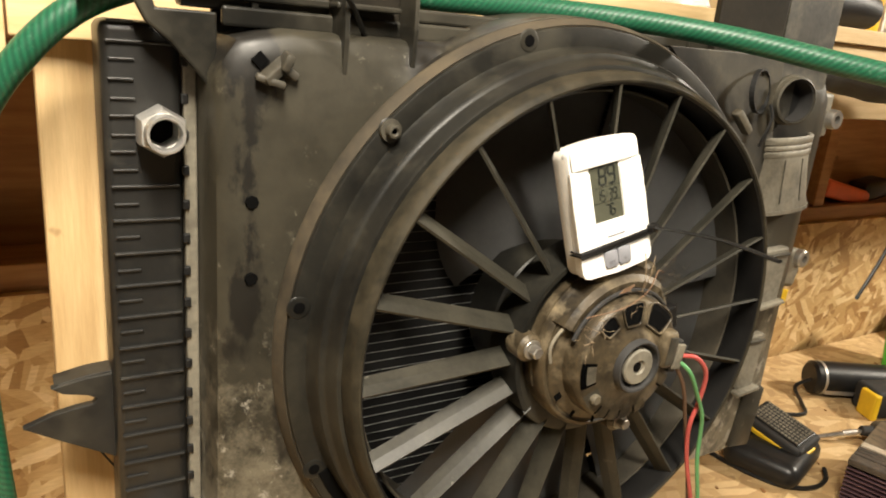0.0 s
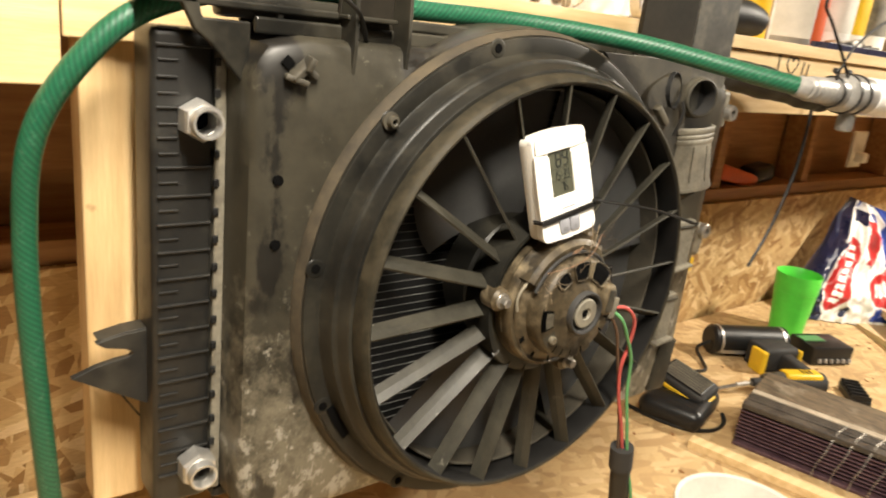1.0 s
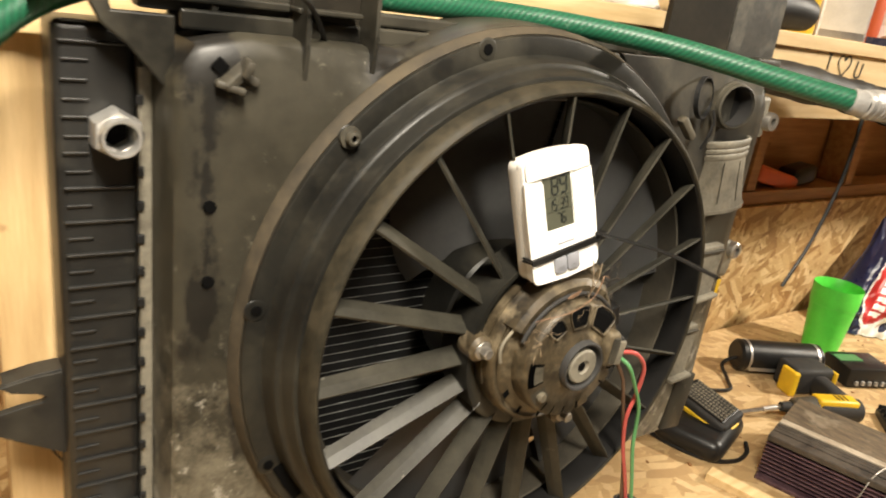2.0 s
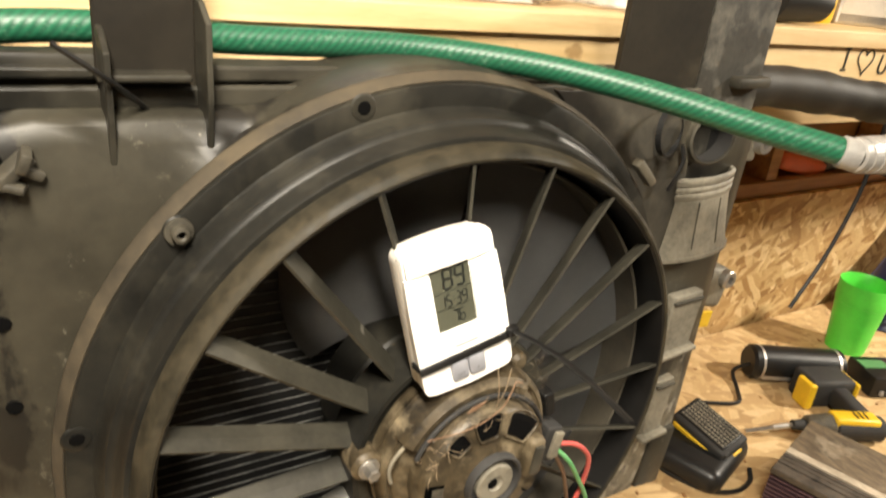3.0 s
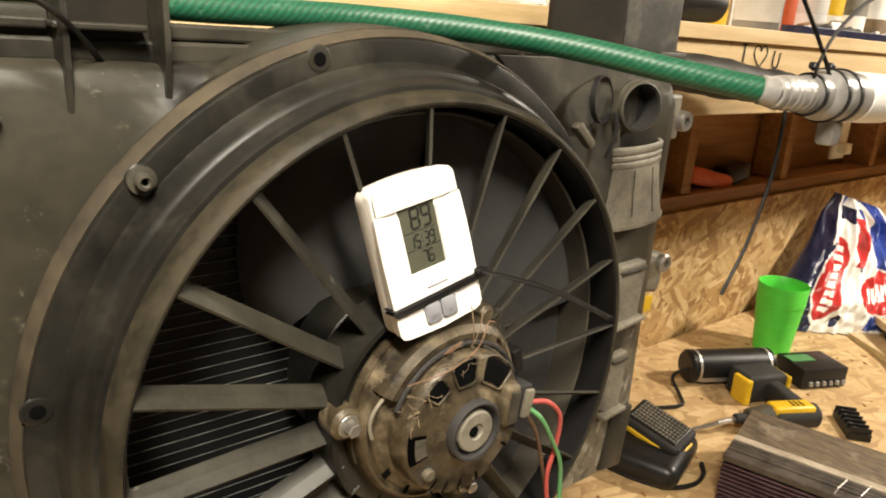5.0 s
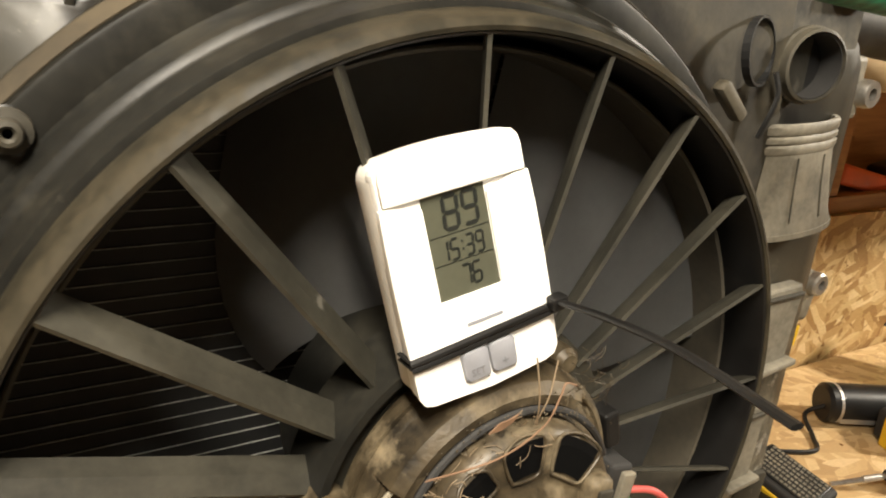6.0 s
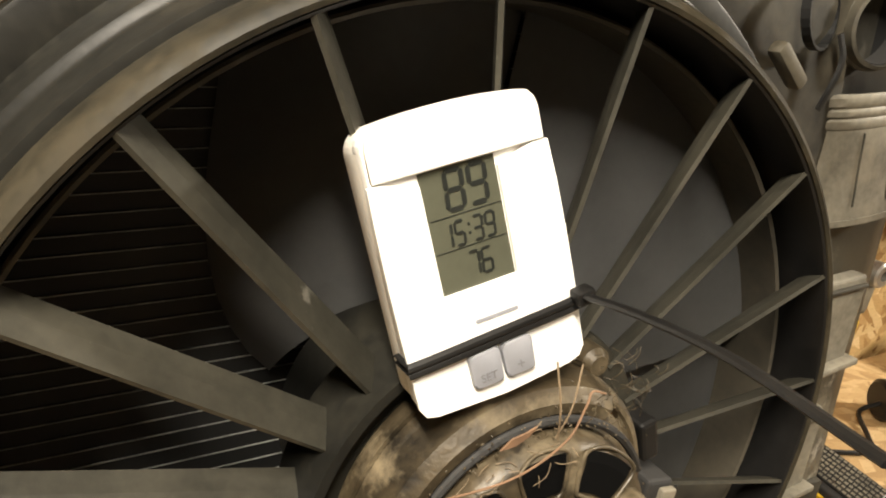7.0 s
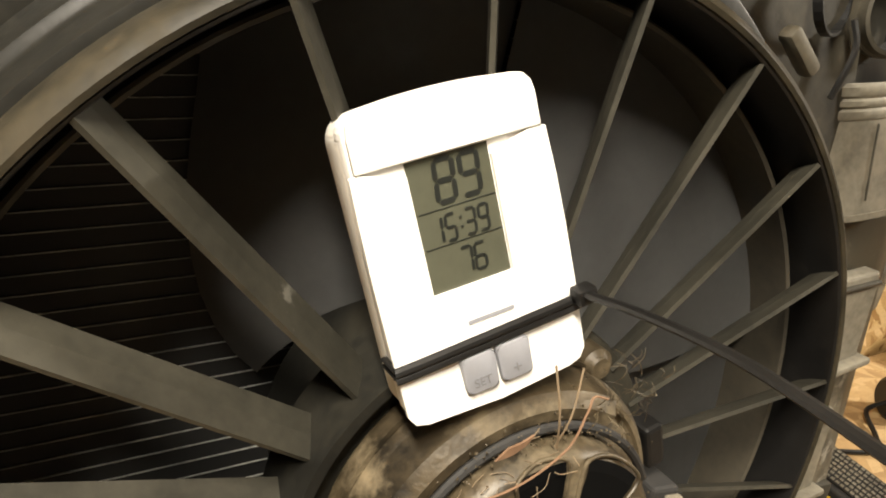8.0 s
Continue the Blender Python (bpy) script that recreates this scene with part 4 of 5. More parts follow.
part("face_plate", shell([(-0.0329, 0.0322), (-0.0300, 0.0326), (-0.0157, 0.0284), (-0.0157, -0.0093), (0.0127, -0.0093), (0.0127, 0.0284), (0.0270, 0.0326), (0.0330, 0.0322), (0.0340, 0.0180), (0.0345, 0.0), (0.0344, -0.0200), (0.0336, -0.0440), (0.0312, -0.0474), (0.0270, -0.0487), (0.0, -0.0502), (-0.0270, -0.0487), (-0.0312, -0.0474), (-0.0331, -0.0440), (-0.0336, -0.0200), (-0.0337, 0.0), (-0.0334, 0.0180)], 0.0, REC + 0.0002, 0.0003, DEV), "white", meter, "white face plate round the display")
part("hood", shell([(-0.0312, 0.0328), (0.0312, 0.0328), (0.0310, 0.0432), (0.0302, 0.0468), (0.0278, 0.0494), (0.0240, 0.0502), (0.012, 0.0508), (0.0, 0.0510), (-0.012, 0.0508), (-0.0240, 0.0502), (-0.0278, 0.0494), (-0.0302, 0.0468), (-0.0310, 0.0432)], -0.0008, REC, 0.0005, DEV), "white", meter, "slightly raised white hood", True)
part("lcd", shell([(-0.01395, -0.0133), (0.01395, -0.0133), (0.01395, 0.0280), (-0.01395, 0.0280)], REC - 0.0002, 0.004, 0.0, DEV @ Matrix.Translation((-0.0015, 0, 0.0041))), "lcd", meter, "grey-green display")
for bx in (-0.0066, 0.0062):
    b = part("button", shell(rounded(0.0118, 0.0124, -0.0066, 0.0066, 0.0022), -0.0022, 0.002, 0.0008, DEV @ Matrix.Translation((bx, 0, -0.0375))), "button", meter, "pale grey push button", True)
    words("button_mark", "SET" if bx < 0 else "+", 0.0042 if bx < 0 else 0.0058, DEV @ Matrix.Translation((bx, -0.0024, -0.0405)) @ pose(0, 0, 0, 90, 0, 0), "faint_ink", b, 0.0001)
part("logo_bar", shell([(0.0, 0.0), (0.0165, 0.0), (0.0165, 0.0012), (0.0, 0.0012)], -0.0004, 0.001, 0, DEV @ Matrix.Translation((-0.0065, 0, -0.0215))), "button", case)

SEGS = {"0": "abcdef", "1": "bc", "3": "abcdg", "5": "acdfg", "6": "acdefg", "7": "abc", "8": "abcdefg", "9": "abcdfg"}


def digit(ch, x, z, w, h, t):
    """A seven-segment figure of width w and height h, lower left at (x, z)."""
    bm = bmesh.new()
    e = t * 0.62
    lines = {"a": ((e, h), (w - e, h)), "g": ((e, h / 2), (w - e, h / 2)), "d": ((e, 0), (w - e, 0)), "f": ((0, h / 2 + e), (0, h - e)), "b": ((w, h / 2 + e), (w, h - e)), "e": ((0, e), (0, h / 2 - e)), "c": ((w, e), (w, h / 2 - e))}
    slant = 0.06
    for s in SEGS[ch]:
        (x0, z0), (x1, z1) = lines[s]
        if z0 == z1:
            pts = [(x0 - t / 2, z0), (x0, z0 + t / 2), (x1, z1 + t / 2), (x1 + t / 2, z1), (x1, z1 - t / 2), (x0, z0 - t / 2)]
        else:
            pts = [(x0, z0 - t / 2), (x0 + t / 2, z0), (x1 + t / 2, z1), (x1, z1 + t / 2), (x1 - t / 2, z1), (x0 - t / 2, z0)]
        prism([(x + px_ + slant * pz, z + pz) for px_, pz in pts], 0.0002, DEV @ Matrix.Translation((-0.0015, REC - 0.00045, 0.0041)) @ FRONT, 0, bm)
    return bm


for ch, x in (("8", -0.0056), ("9", 0.0030)):
    part("figure", digit(ch, x, 0.0138, 0.0060, 0.0128, 0.0017), "ink", meter)
for ch, x in (("1", -0.0098), ("5", -0.0052), ("3", 0.0016), ("9", 0.0062)):
    part("figure", digit(ch, x, 0.0018, 0.0032, 0.0080, 0.0010), "ink", meter)
for z in (0.0045, 0.0075):
    part("colon", shell([(0, 0), (0.0008, 0), (0.0008, 0.0008), (0, 0.0008)], REC - 0.00045, REC - 0.0002, 0, DEV @ Matrix.Translation((-0.0016, 0, z + 0.0041))), "ink", meter)
for ch, x in (("7", -0.0024), ("6", 0.0024)):
    part("figure", digit(ch, x, -0.0098, 0.0036, 0.0082, 0.0010), "ink", meter)
for z in (0.0118, 0.0006):
    part("rule", shell([(-0.0143, 0), (0.0121, 0), (0.0121, 0.0003), (-0.0143, 0.0003)], REC - 0.00040, REC - 0.0002, 0, DEV @ Matrix.Translation((0, 0, z + 0.0041))), "ink", meter)

tie = thing("zip_tie", DEV @ Vector((0.031, 0, -0.0277)), "black zip tie holding the thermometer, tail sticking out", "zip tie")
band = [(-0.0330, 0.012), (-0.0330, 0.0005), (-0.0310, -0.0016), (0.0, -0.0019), (0.0318, -0.0016), (0.0348, 0.0005), (0.0348, 0.012)]
for off in (0.0, 0.0026):
    part("strap", pipe([DEV @ Vector((x, y - 0.0006 * (off > 0), -0.0288 + off + 0.0012 * math.sin(30 * x))) for x, y in band], 0.0016, 8, 5, flat=0.45), "strap", tie)
part("lock_head", block((0.0125, -0.082, 1.4505), (0.0075, 0.0065, 0.0060), (0, -14, 0), 0.0012), "strap", tie, smooth=True)
part("tail", pipe([(0.012, -0.083, 1.451), (0.014, -0.110, 1.4545), (0.010, -0.150, 1.4595), (0.002, -0.198, 1.4610)], 0.0025, 8, 8, flat=0.5), "strap", tie)

# dry stalks caught on the motor
rng = random.Random(21)
stalks = thing("dry_grass", (0.03, -0.09, 1.40), "tangle of dry grass caught on the motor", "dry grass", kind="stuff")
for k in range(46):
    a0 = rng.uniform(84, 165)
    a = on_ring(a0, rng.uniform(0.048, 0.060), rng.uniform(-0.094, -0.080))
    d = Vector((rng.uniform(-1, 1), rng.uniform(-0.7, 0.1), rng.uniform(-0.7, 0.7))).normalized() * rng.uniform(0.004, 0.012)
    bend = Vector((rng.uniform(-1, 1), rng.uniform(-1, 0.2), rng.uniform(-1, 1))) * 0.002
    part("stalk", pipe([a, a + d * 0.5 + bend, a + d], rng.uniform(0.00010, 0.00026), 5, 5), "straw", stalks)
part("stalk", pipe([(-0.050, -0.090, 1.386), (-0.022, -0.098, 1.3935), (-0.002, -0.100, 1.4045), (0.006, -0.099, 1.4160), (0.009, -0.098, 1.4210), (0.015, -0.098, 1.4190)], 0.00042, 6, 8), "twig", stalks, "long reddish dry twig")
part("stalk", pipe([(-0.003, -0.097, 1.404), (-0.006, -0.100, 1.420), (-0.008, -0.098, 1.436)], 0.0004, 6, 5), "straw", stalks)
part("stalk", pipe([(-0.004, -0.097, 1.405), (-0.001, -0.100, 1.418), (0.003, -0.098, 1.433)], 0.00035, 6, 5), "straw", stalks)
part("leaf_scrap", prism([(-0.0260, 1.4050), (-0.0215, 1.4085), (-0.0160, 1.4095), (-0.0120, 1.4110), (-0.0150, 1.4078), (-0.0200, 1.4055)], 0.0008, Matrix.Translation((0, -0.0965, 0)) @ FRONT), "twig", stalks, "red-brown scrap of leaf")

crumbs = bmesh.new()
for k in range(170):
    c = on_ring(rng.gauss(92, 26), rng.gauss(0.0565, 0.0045), rng.uniform(-0.086, -0.079))
    if not 0.0535 < math.hypot(c.x - CX, c.z - CZ) < 0.066:
        continue
    block(c, (rng.uniform(0.0004, 0.0015), rng.uniform(0.0003, 0.0008), rng.uniform(0.0003, 0.0007)), (rng.uniform(0, 90), rng.uniform(0, 90), rng.uniform(0, 90)), bm=crumbs)
for k in range(46):
    a = Vector((rng.gauss(0.034, 0.009), rng.uniform(-0.090, -0.074), rng.gauss(1.408, 0.008)))
    d = Vector((rng.uniform(-1, 1), rng.uniform(-0.6, 0.2), rng.uniform(-1, 1))).normalized() * rng.uniform(0.003, 0.009)
    pipe([a, a + d * 0.5 + Vector((0, -0.002, 0.001)), a + d], 0.00013, 4, 3, bm=crumbs)
part("debris", crumbs, "motor", stalks, "dry crumbs of dirt and leaf")

# ---- motor leads ----
lead = thing("motor_lead", (0.09, -0.06, 1.32), "red, green and brown motor wires running into a black sleeve", "wire")
part("red_wire", pipe([(0.091, -0.066, 1.322), (0.108, -0.073, 1.320), (0.124, -0.074, 1.302), (0.128, -0.070, 1.272), (0.124, -0.068, 1.242), (0.131, -0.068, 1.205), (0.146, -0.070, 1.160), (0.160, -0.070, 1.115), (0.168, -0.069, 1.080)], 0.0021, 10, 10), "red_wire", lead, "red insulated wire", True)
part("green_wire", pipe([(0.091, -0.066, 1.318), (0.100, -0.075, 1.308), (0.115, -0.075, 1.285), (0.132, -0.073, 1.257), (0.139, -0.071, 1.232), (0.141, -0.072, 1.205), (0.150, -0.074, 1.166), (0.163, -0.077, 1.110), (0.178, -0.082, 1.060), (0.192, -0.085, 1.0)], 0.0020, 10, 10), "green_wire", lead, "green insulated wire", True)
part("brown_wire", pipe([(0.090, -0.064, 1.314), (0.103, -0.068, 1.292), (0.116, -0.066, 1.260), (0.129, -0.064, 1.225), (0.141, -0.066, 1.180), (0.158, -0.068, 1.100)], 0.0019, 8, 8), "brown_wire", lead, "dark brown wire", True)
part("sleeve", pipe([(0.160, -0.069, 1.120), (0.168, -0.069, 1.075), (0.182, -0.067, 1.01), (0.198, -0.060, 0.94), (0.25, -0.05, 0.915), (0.33, -0.05, 0.913)], 0.0125, 14, 8), "black", lead, "black plastic sleeve", True)
part("sleeve_tape", pipe([(0.158, -0.069, 1.128), (0.163, -0.069, 1.098)], 0.0145, 14, 3), "rubber", lead, smooth=True)

# ---- hose, coupling and pipe ----
hose = thing("garden_hose", (-0.43, 0.14, 1.16), "green braided garden hose looped over the radiator", "hose")
part("hose_tube", pipe([(-0.425, 0.150, 0.915), (-0.428, 0.138, 1.04), (-0.436, 0.125, 1.172), (-0.442, 0.118, 1.30), (-0.443, 0.112, 1.401), (-0.435, 0.098, 1.480), (-0.403, 0.084, 1.540), (-0.354, 0.080, 1.583), (-0.27, 0.082, 1.607), (-0.19, 0.084, 1.611), (-0.118, 0.084, 1.606), (-0.008, 0.066, 1.607), (0.075, 0.022, 1.604), (0.135, -0.030, 1.5965), (0.195, -0.090, 1.5835), (0.247, -0.140, 1.5735)], 0.0097, 20, 16, uv=True), "hose", hose, smooth=True)
part("ferrule", rod((0.2375, -0.1315, 1.5754), (0.2480, -0.1400, 1.5734), 0.0112, 24, bevel=0.0012), "tape", hose, "crimped metal ferrule at the hose end", True)
coupling = thing("hose_coupling", (0.35, -0.15, 1.55), "taped silver and white hose coupling", "hose coupling")
u = Vector((0.217, -0.013, -0.006)).normalized()
P0 = Vector((0.243, -0.1385, 1.574))
m = Matrix.Translation(P0) @ u.to_track_quat("Z", "Y").to_matrix().to_4x4()
part("taped_sleeve", lathe([(0.0097, 0.0), (0.0118, 0.001), (0.0128, 0.012), (0.0138, 0.045), (0.0160, 0.052), (0.0168, 0.060), (0.0162, 0.066), (0.0205, 0.071), (0.0214, 0.088), (0.0208, 0.122), (0.0195, 0.124)], m, 36), "tape", coupling, "wrinkled silver tape", True)
part("end_cap", lathe([(0.0195, 0.122), (0.0212, 0.123), (0.0218, 0.150), (0.0214, 0.180), (0.0185, 0.196), (0.0110, 0.205), (1e-5, 0.207)], m, 36), "pvc", coupling, "white plastic cap", True)
part("valve", block(P0 + u * 0.10 + Vector((0, 0.0, -0.030)), (0.018, 0.016, 0.022), bevel=0.004), "tape", coupling, smooth=True)
for k in range(5):
    part("tape_wrap", torus_tie(P0 + u * (0.012 + 0.0088 * k), u + Vector((0, 0.1 * (k % 2), 0.06)), 0.0124 + 0.0003 * k, 0.0085, 0.0007), "tape", coupling)
for s, r in ((0.052, 0.0158), (0.098, 0.0213), (0.078, 0.0208)):
    part("strap", torus_tie(P0 + u * s, u, r, 0.004, 0.0014), "black", coupling)
ties = thing("loose_zip_tie", (0.32, -0.14, 1.60), "thin black zip ties standing up from the coupling", "zip tie")
for pts in ([(0.2910, -0.1460, 1.5770), (0.2910, -0.1480, 1.5980), (0.3310, -0.1400, 1.6240), (0.3910, -0.1350, 1.6510), (0.4800, -0.1300, 1.6760)], [(0.3200, -0.1500, 1.5780), (0.2980, -0.1460, 1.6050), (0.2620, -0.1400, 1.6420), (0.2460, -0.1380, 1.6560), (0.2550, -0.1380, 1.6730), (0.3000, -0.1350, 1.6970)], [(0.4030, -0.1580, 1.5770), (0.4300, -0.1550, 1.6070), (0.4560, -0.1500, 1.6440), (0.4630, -0.1450, 1.6750)]):
    part("tail", pipe(pts, 0.0021, 6, 8, flat=0.5), "strap", ties)
part("lock_head", block((0.3185, -0.145, 1.5945), (0.008, 0.006, 0.005), (0, 20, 0), 0.001), "black", ties)
part("lock_head", block((0.290, -0.145, 1.5945), (0.008, 0.006, 0.005), (0, 20, 0), 0.001), "black", ties)

foam = thing("insulated_pipe", (0.55, 0.07, 1.55), "pipe wrapped in black foam insulation below the shelf", "pipe")
part("foam_sleeve", pipe([(0.36, 0.080, 1.574), (0.46, 0.082, 1.574), (0.58, 0.078, 1.564), (0.66, 0.066, 1.556), (0.70, 0.056, 1.552)], 0.0235, 18, 8, radii=lambda s: 1 + 0.05 * math.sin(19 * s) + 0.03 * math.sin(47 * s)), "dark_plastic", foam, "wrinkled black foam", True)
part("pipe_end", pipe([(0.69, 0.060, 1.5535), (0.76, 0.045, 1.548)], 0.015, 16, 3), "pvc", foam, smooth=True)
cord = thing("black_cable", (0.80, 0.11, 1.3), "thin black cord hanging down from the shelf front", "cord")
part("cord_line", pipe([(0.800, 0.116, 1.540), (0.792, 0.112, 1.45), (0.782, 0.112, 1.39), (0.755, 0.114, 1.31), (0.716, 0.118, 1.236)], 0.0031, 8, 8), "black", cord)
wire = thing("thin_wire", (-0.36, 0.12, 1.24), "thin dark wire hanging behind the radiator bracket", "wire")
part("wire_line", pipe([(-0.392, 0.122, 1.256), (-0.372, 0.124, 1.232), (-0.355, 0.122, 1.205)], 0.0009, 6, 5), "black", wire)

# ---- on the bench ----
ANG = -74.6
amp = thing("heat_sink", (0.855, -0.108, BENCH), "finned dark metal heat sink with a weathered top", "heat sink")
AM = Matrix.Translation((0.855, -0.108, BENCH)) @ Matrix.Rotation(radians(ANG), 4, "Z")


def at_m(m, bm):
    bmesh.ops.transform(bm, matrix=m, verts=bm.verts)
    return bm


part("body", at_m(AM, block((0, 0.004, 0.040), (0.398, 0.168, 0.080), bevel=0.002)), "sink_fin", amp)
part("foot_flange", at_m(AM, block((0, -0.092, 0.004), (0.40, 0.030, 0.008), bevel=0.002)), "sink_fin", amp)
for k in range(8):
    part("fin", at_m(AM, block((0, -0.0865, 0.014 + 0.0076 * k), (0.402, 0.018, 0.0028), bevel=0.0008)), "sink_fin", amp)
part("cap_rail", at_m(AM, block((0, -0.0870, 0.0800), (0.402, 0.022, 0.012), bevel=0.002)), "sink_dark", amp)
for k in range(3):
    part("top_ridge", at_m(AM, block((0, -0.0705 + 0.0112 * k, 0.0835), (0.400, 0.0096, 0.008), bevel=0.0012)), "sink_dark", amp)
part("pale_edge", at_m(AM, block((0, -0.0318, 0.0842), (0.399, 0.0165, 0.0080), (1.5, 0, 0), bevel=0.0010)), "sink_pale", amp, "pale worn edge strip")
part("top_plate", at_m(AM, block((0.0, 0.0325, 0.0840), (0.400, 0.1110, 0.0075), bevel=0.0012)), "sink_top", amp, "weathered grey-brown top plate")
part("side_strip", at_m(AM, block((0.0, 0.0920, 0.0600), (0.396, 0.006, 0.040), bevel=0.001)), "sink_dark", amp)
for k in range(4):
    s = -0.06 + 0.03 * k
    part("clip_wire", at_m(AM, pipe([(s, -0.112, 0.0), (s + 0.004, -0.114, 0.03), (s + 0.012, -0.108, 0.055), (s + 0.02, -0.09, 0.088), (s + 0.03, -0.05, 0.092)], 0.0011, 6, 6)), "steel", amp)
lath = thing("wood_strip", (0.665, -0.075, BENCH), "thin raw pine strip lying along the heat sink", "wood strip")
part("strip", at_m(Matrix.Translation((0.668, -0.078, BENCH)) @ Matrix.Rotation(radians(ANG), 4, "Z"), block((0, 0, 0.0075), (0.36, 0.030, 0.015), bevel=0.001)), "pine", lath)

tub = thing("plastic_tub", (0.395, -0.130, BENCH), "round white plastic tub standing on the bench", "tub")
part("tub_wall", lathe([(1e-5, 0.004), (0.076, 0.004), (0.090, 0.082), (0.096, 0.084), (0.097, 0.080), (0.093, 0.076), (0.079, 0.0), (1e-5, 0.0)], Matrix.Translation((0.395, -0.130, BENCH)), 56), "white_side", tub, smooth=True)

charger = thing("battery_charger", (0.735, 0.20, BENCH), "black battery charger holding a yellow and black battery", "battery charger")
CM = Matrix.Translation((0.712, 0.187, BENCH)) @ Matrix.Rotation(radians(-72), 4, "Z")
BM = Matrix.Translation((0.726, 0.190, BENCH + 0.054)) @ Matrix.Rotation(radians(-83), 4, "Z") @ Matrix.Rotation(radians(11), 4, "Y") @ Matrix.Rotation(radians(14), 4, "X")
part("charger_base", at_m(CM, block((0, -0.004, 0.023), (0.128, 0.158, 0.046), bevel=0.021, seg=5)), "black", charger, smooth=True)
bat = part("battery", at_m(BM, block((0, 0, 0.0), (0.108, 0.068, 0.038), bevel=0.006, seg=3)), "rubber", charger, "black battery pack", True)
part("battery_top", at_m(BM, block((-0.002, 0.002, 0.0195), (0.094, 0.054, 0.005), bevel=0.002)), "black", bat)
part("stripe", at_m(BM, block((0.002, -0.0345, 0.0005), (0.098, 0.005, 0.0095), bevel=0.002)), "yellow", bat, "yellow side stripe")
part("stripe", at_m(BM, block((0.0545, -0.006, -0.004), (0.005, 0.054, 0.0085), bevel=0.002)), "yellow", bat, "yellow side stripe")
part("latch", at_m(BM, block((0.050, -0.024, 0.013), (0.010, 0.012, 0.012), bevel=0.002)), "rubber", bat)
grip = bmesh.new()
for i in range(13):
    for j in range(7):
        block((-0.043 + 0.0068 * i + 0.0010 * (j % 2), -0.0205 + 0.0074 * j, 0.0224), (0.0046, 0.0040, 0.0014), bm=grip)
tagged(part("grip_dots", at_m(BM, grip), "bracket", bat, "rows of pale grip studs"), kind="stuff")
part("charger_cable", pipe([(0.622, 0.245, 0.9055), (0.634, 0.180, 0.9045), (0.660, 0.124, 0.9045), (0.705, 0.100, 0.9045), (0.750, 0.106, 0.9045), (0.768, 0.122, 0.912)], 0.0040, 8, 8), "black", charger, smooth=True)

can = thing("black_flask", (1.18, 0.32, BENCH), "black cylinder with silver rims lying on the bench", "flask")
d = Vector((0.88, -0.47, 0)).normalized()
c0 = Vector((1.040, 0.338, BENCH + 0.0365))
part("flask_body", rod(c0, c0 + d * 0.205, 0.036, 40, bevel=0.006), "black", can, smooth=True)
for s in (0.020, 0.188):
    part("silver_rim", torus_tie(c0 + d * s, d, 0.0355, 0.005, 0.0012), "alloy", can)
part("silver_band", block(c0 + d * 0.105 + Vector((-0.0145, -0.0270, -0.0185)), (0.165, 0.004, 0.012), (0, 0, -28.1), 0.001), "alloy", can)
part("flask_cable", pipe([c0 + Vector((0.0, -0.01, 0)), (1.01, 0.345, 0.915), (0.97, 0.30, 0.905), (0.93, 0.27, 0.905), (0.86, 0.30, 0.905)], 0.0040, 8, 8), "black", can)
box_ = thing("power_adapter", (1.36, 0.20, BENCH), "black box-shaped power adapter with terminals", "power adapter")
part("adapter_body", block((1.305, 0.185, BENCH + 0.024), (0.12, 0.09, 0.048), (0, 0, -24), 0.005), "black", box_, smooth=True)
part("adapter_label", block((1.285, 0.205, BENCH + 0.0490), (0.06, 0.03, 0.002), (0, 0, -24)), "green_wire", box_, "pale green label")
for k in range(6):
    part("terminal", block((1.250 + 0.016 * k, 0.156 - 0.0071 * k, BENCH + 0.014), (0.008, 0.006, 0.010), (0, 0, -24), 0.001), "tape", box_)

drill = thing("cordless_drill", (1.1, 0.12, BENCH), "yellow and black cordless drill with a long bit", "drill")
a, b = Vector((0.855, 0.196, BENCH + 0.012)), Vector((0.944, 0.158, BENCH + 0.026))
part("bit", rod(a, b, 0.0036, 6, 0.0046), "steel", drill, "steel bit")
part("bit_sleeve", rod(a + (b - a) * 0.55, a + (b - a) * 0.85, 0.0056, 12), "alloy", drill, "shiny bit sleeve", True)
dd = Vector((0.885, -0.465, 0.0))
part("chuck", rod(b - dd * 0.006, b + dd * 0.024, 0.0095, 20, 0.0115, 0.002), "rubber", drill, smooth=True)
part("gear_case", rod(b + dd * 0.020, b + dd * 0.072, 0.0190, 24, 0.0250, 0.004), "dirty", drill, "scuffed grey gear case", True)
part("housing", rod(b + dd * 0.070, b + dd * 0.172, 0.0250, 24, 0.0245, 0.005), "rubber", drill, smooth=True)
part("top_shell", at_m(Matrix.Translation(b + dd * 0.112 + Vector((0, 0, 0.0165))) @ Matrix.Rotation(radians(-27.7), 4, "Z"), block((0, 0, 0), (0.092, 0.036, 0.022), bevel=0.007, seg=3)), "yellow", drill, "yellow top shell", True)
for k in range(3):
    part("shell_slot", at_m(Matrix.Translation(b + dd * (0.112 + 0.010 * k) + Vector((0, 0, 0.0262))) @ Matrix.Rotation(radians(-27.7), 4, "Z"), block((0, 0, 0), (0.004, 0.020, 0.004))), "black", drill)
part("handle", at_m(Matrix.Translation((1.105, 0.155, BENCH + 0.028)) @ Matrix.Rotation(radians(62), 4, "Z"), block((0, 0, 0), (0.12, 0.038, 0.042), bevel=0.012, seg=3)), "rubber", drill, smooth=True)
DM = Matrix.Translation((1.118, 0.214, BENCH + 0.031)) @ Matrix.Rotation(radians(-21), 4, "Z")
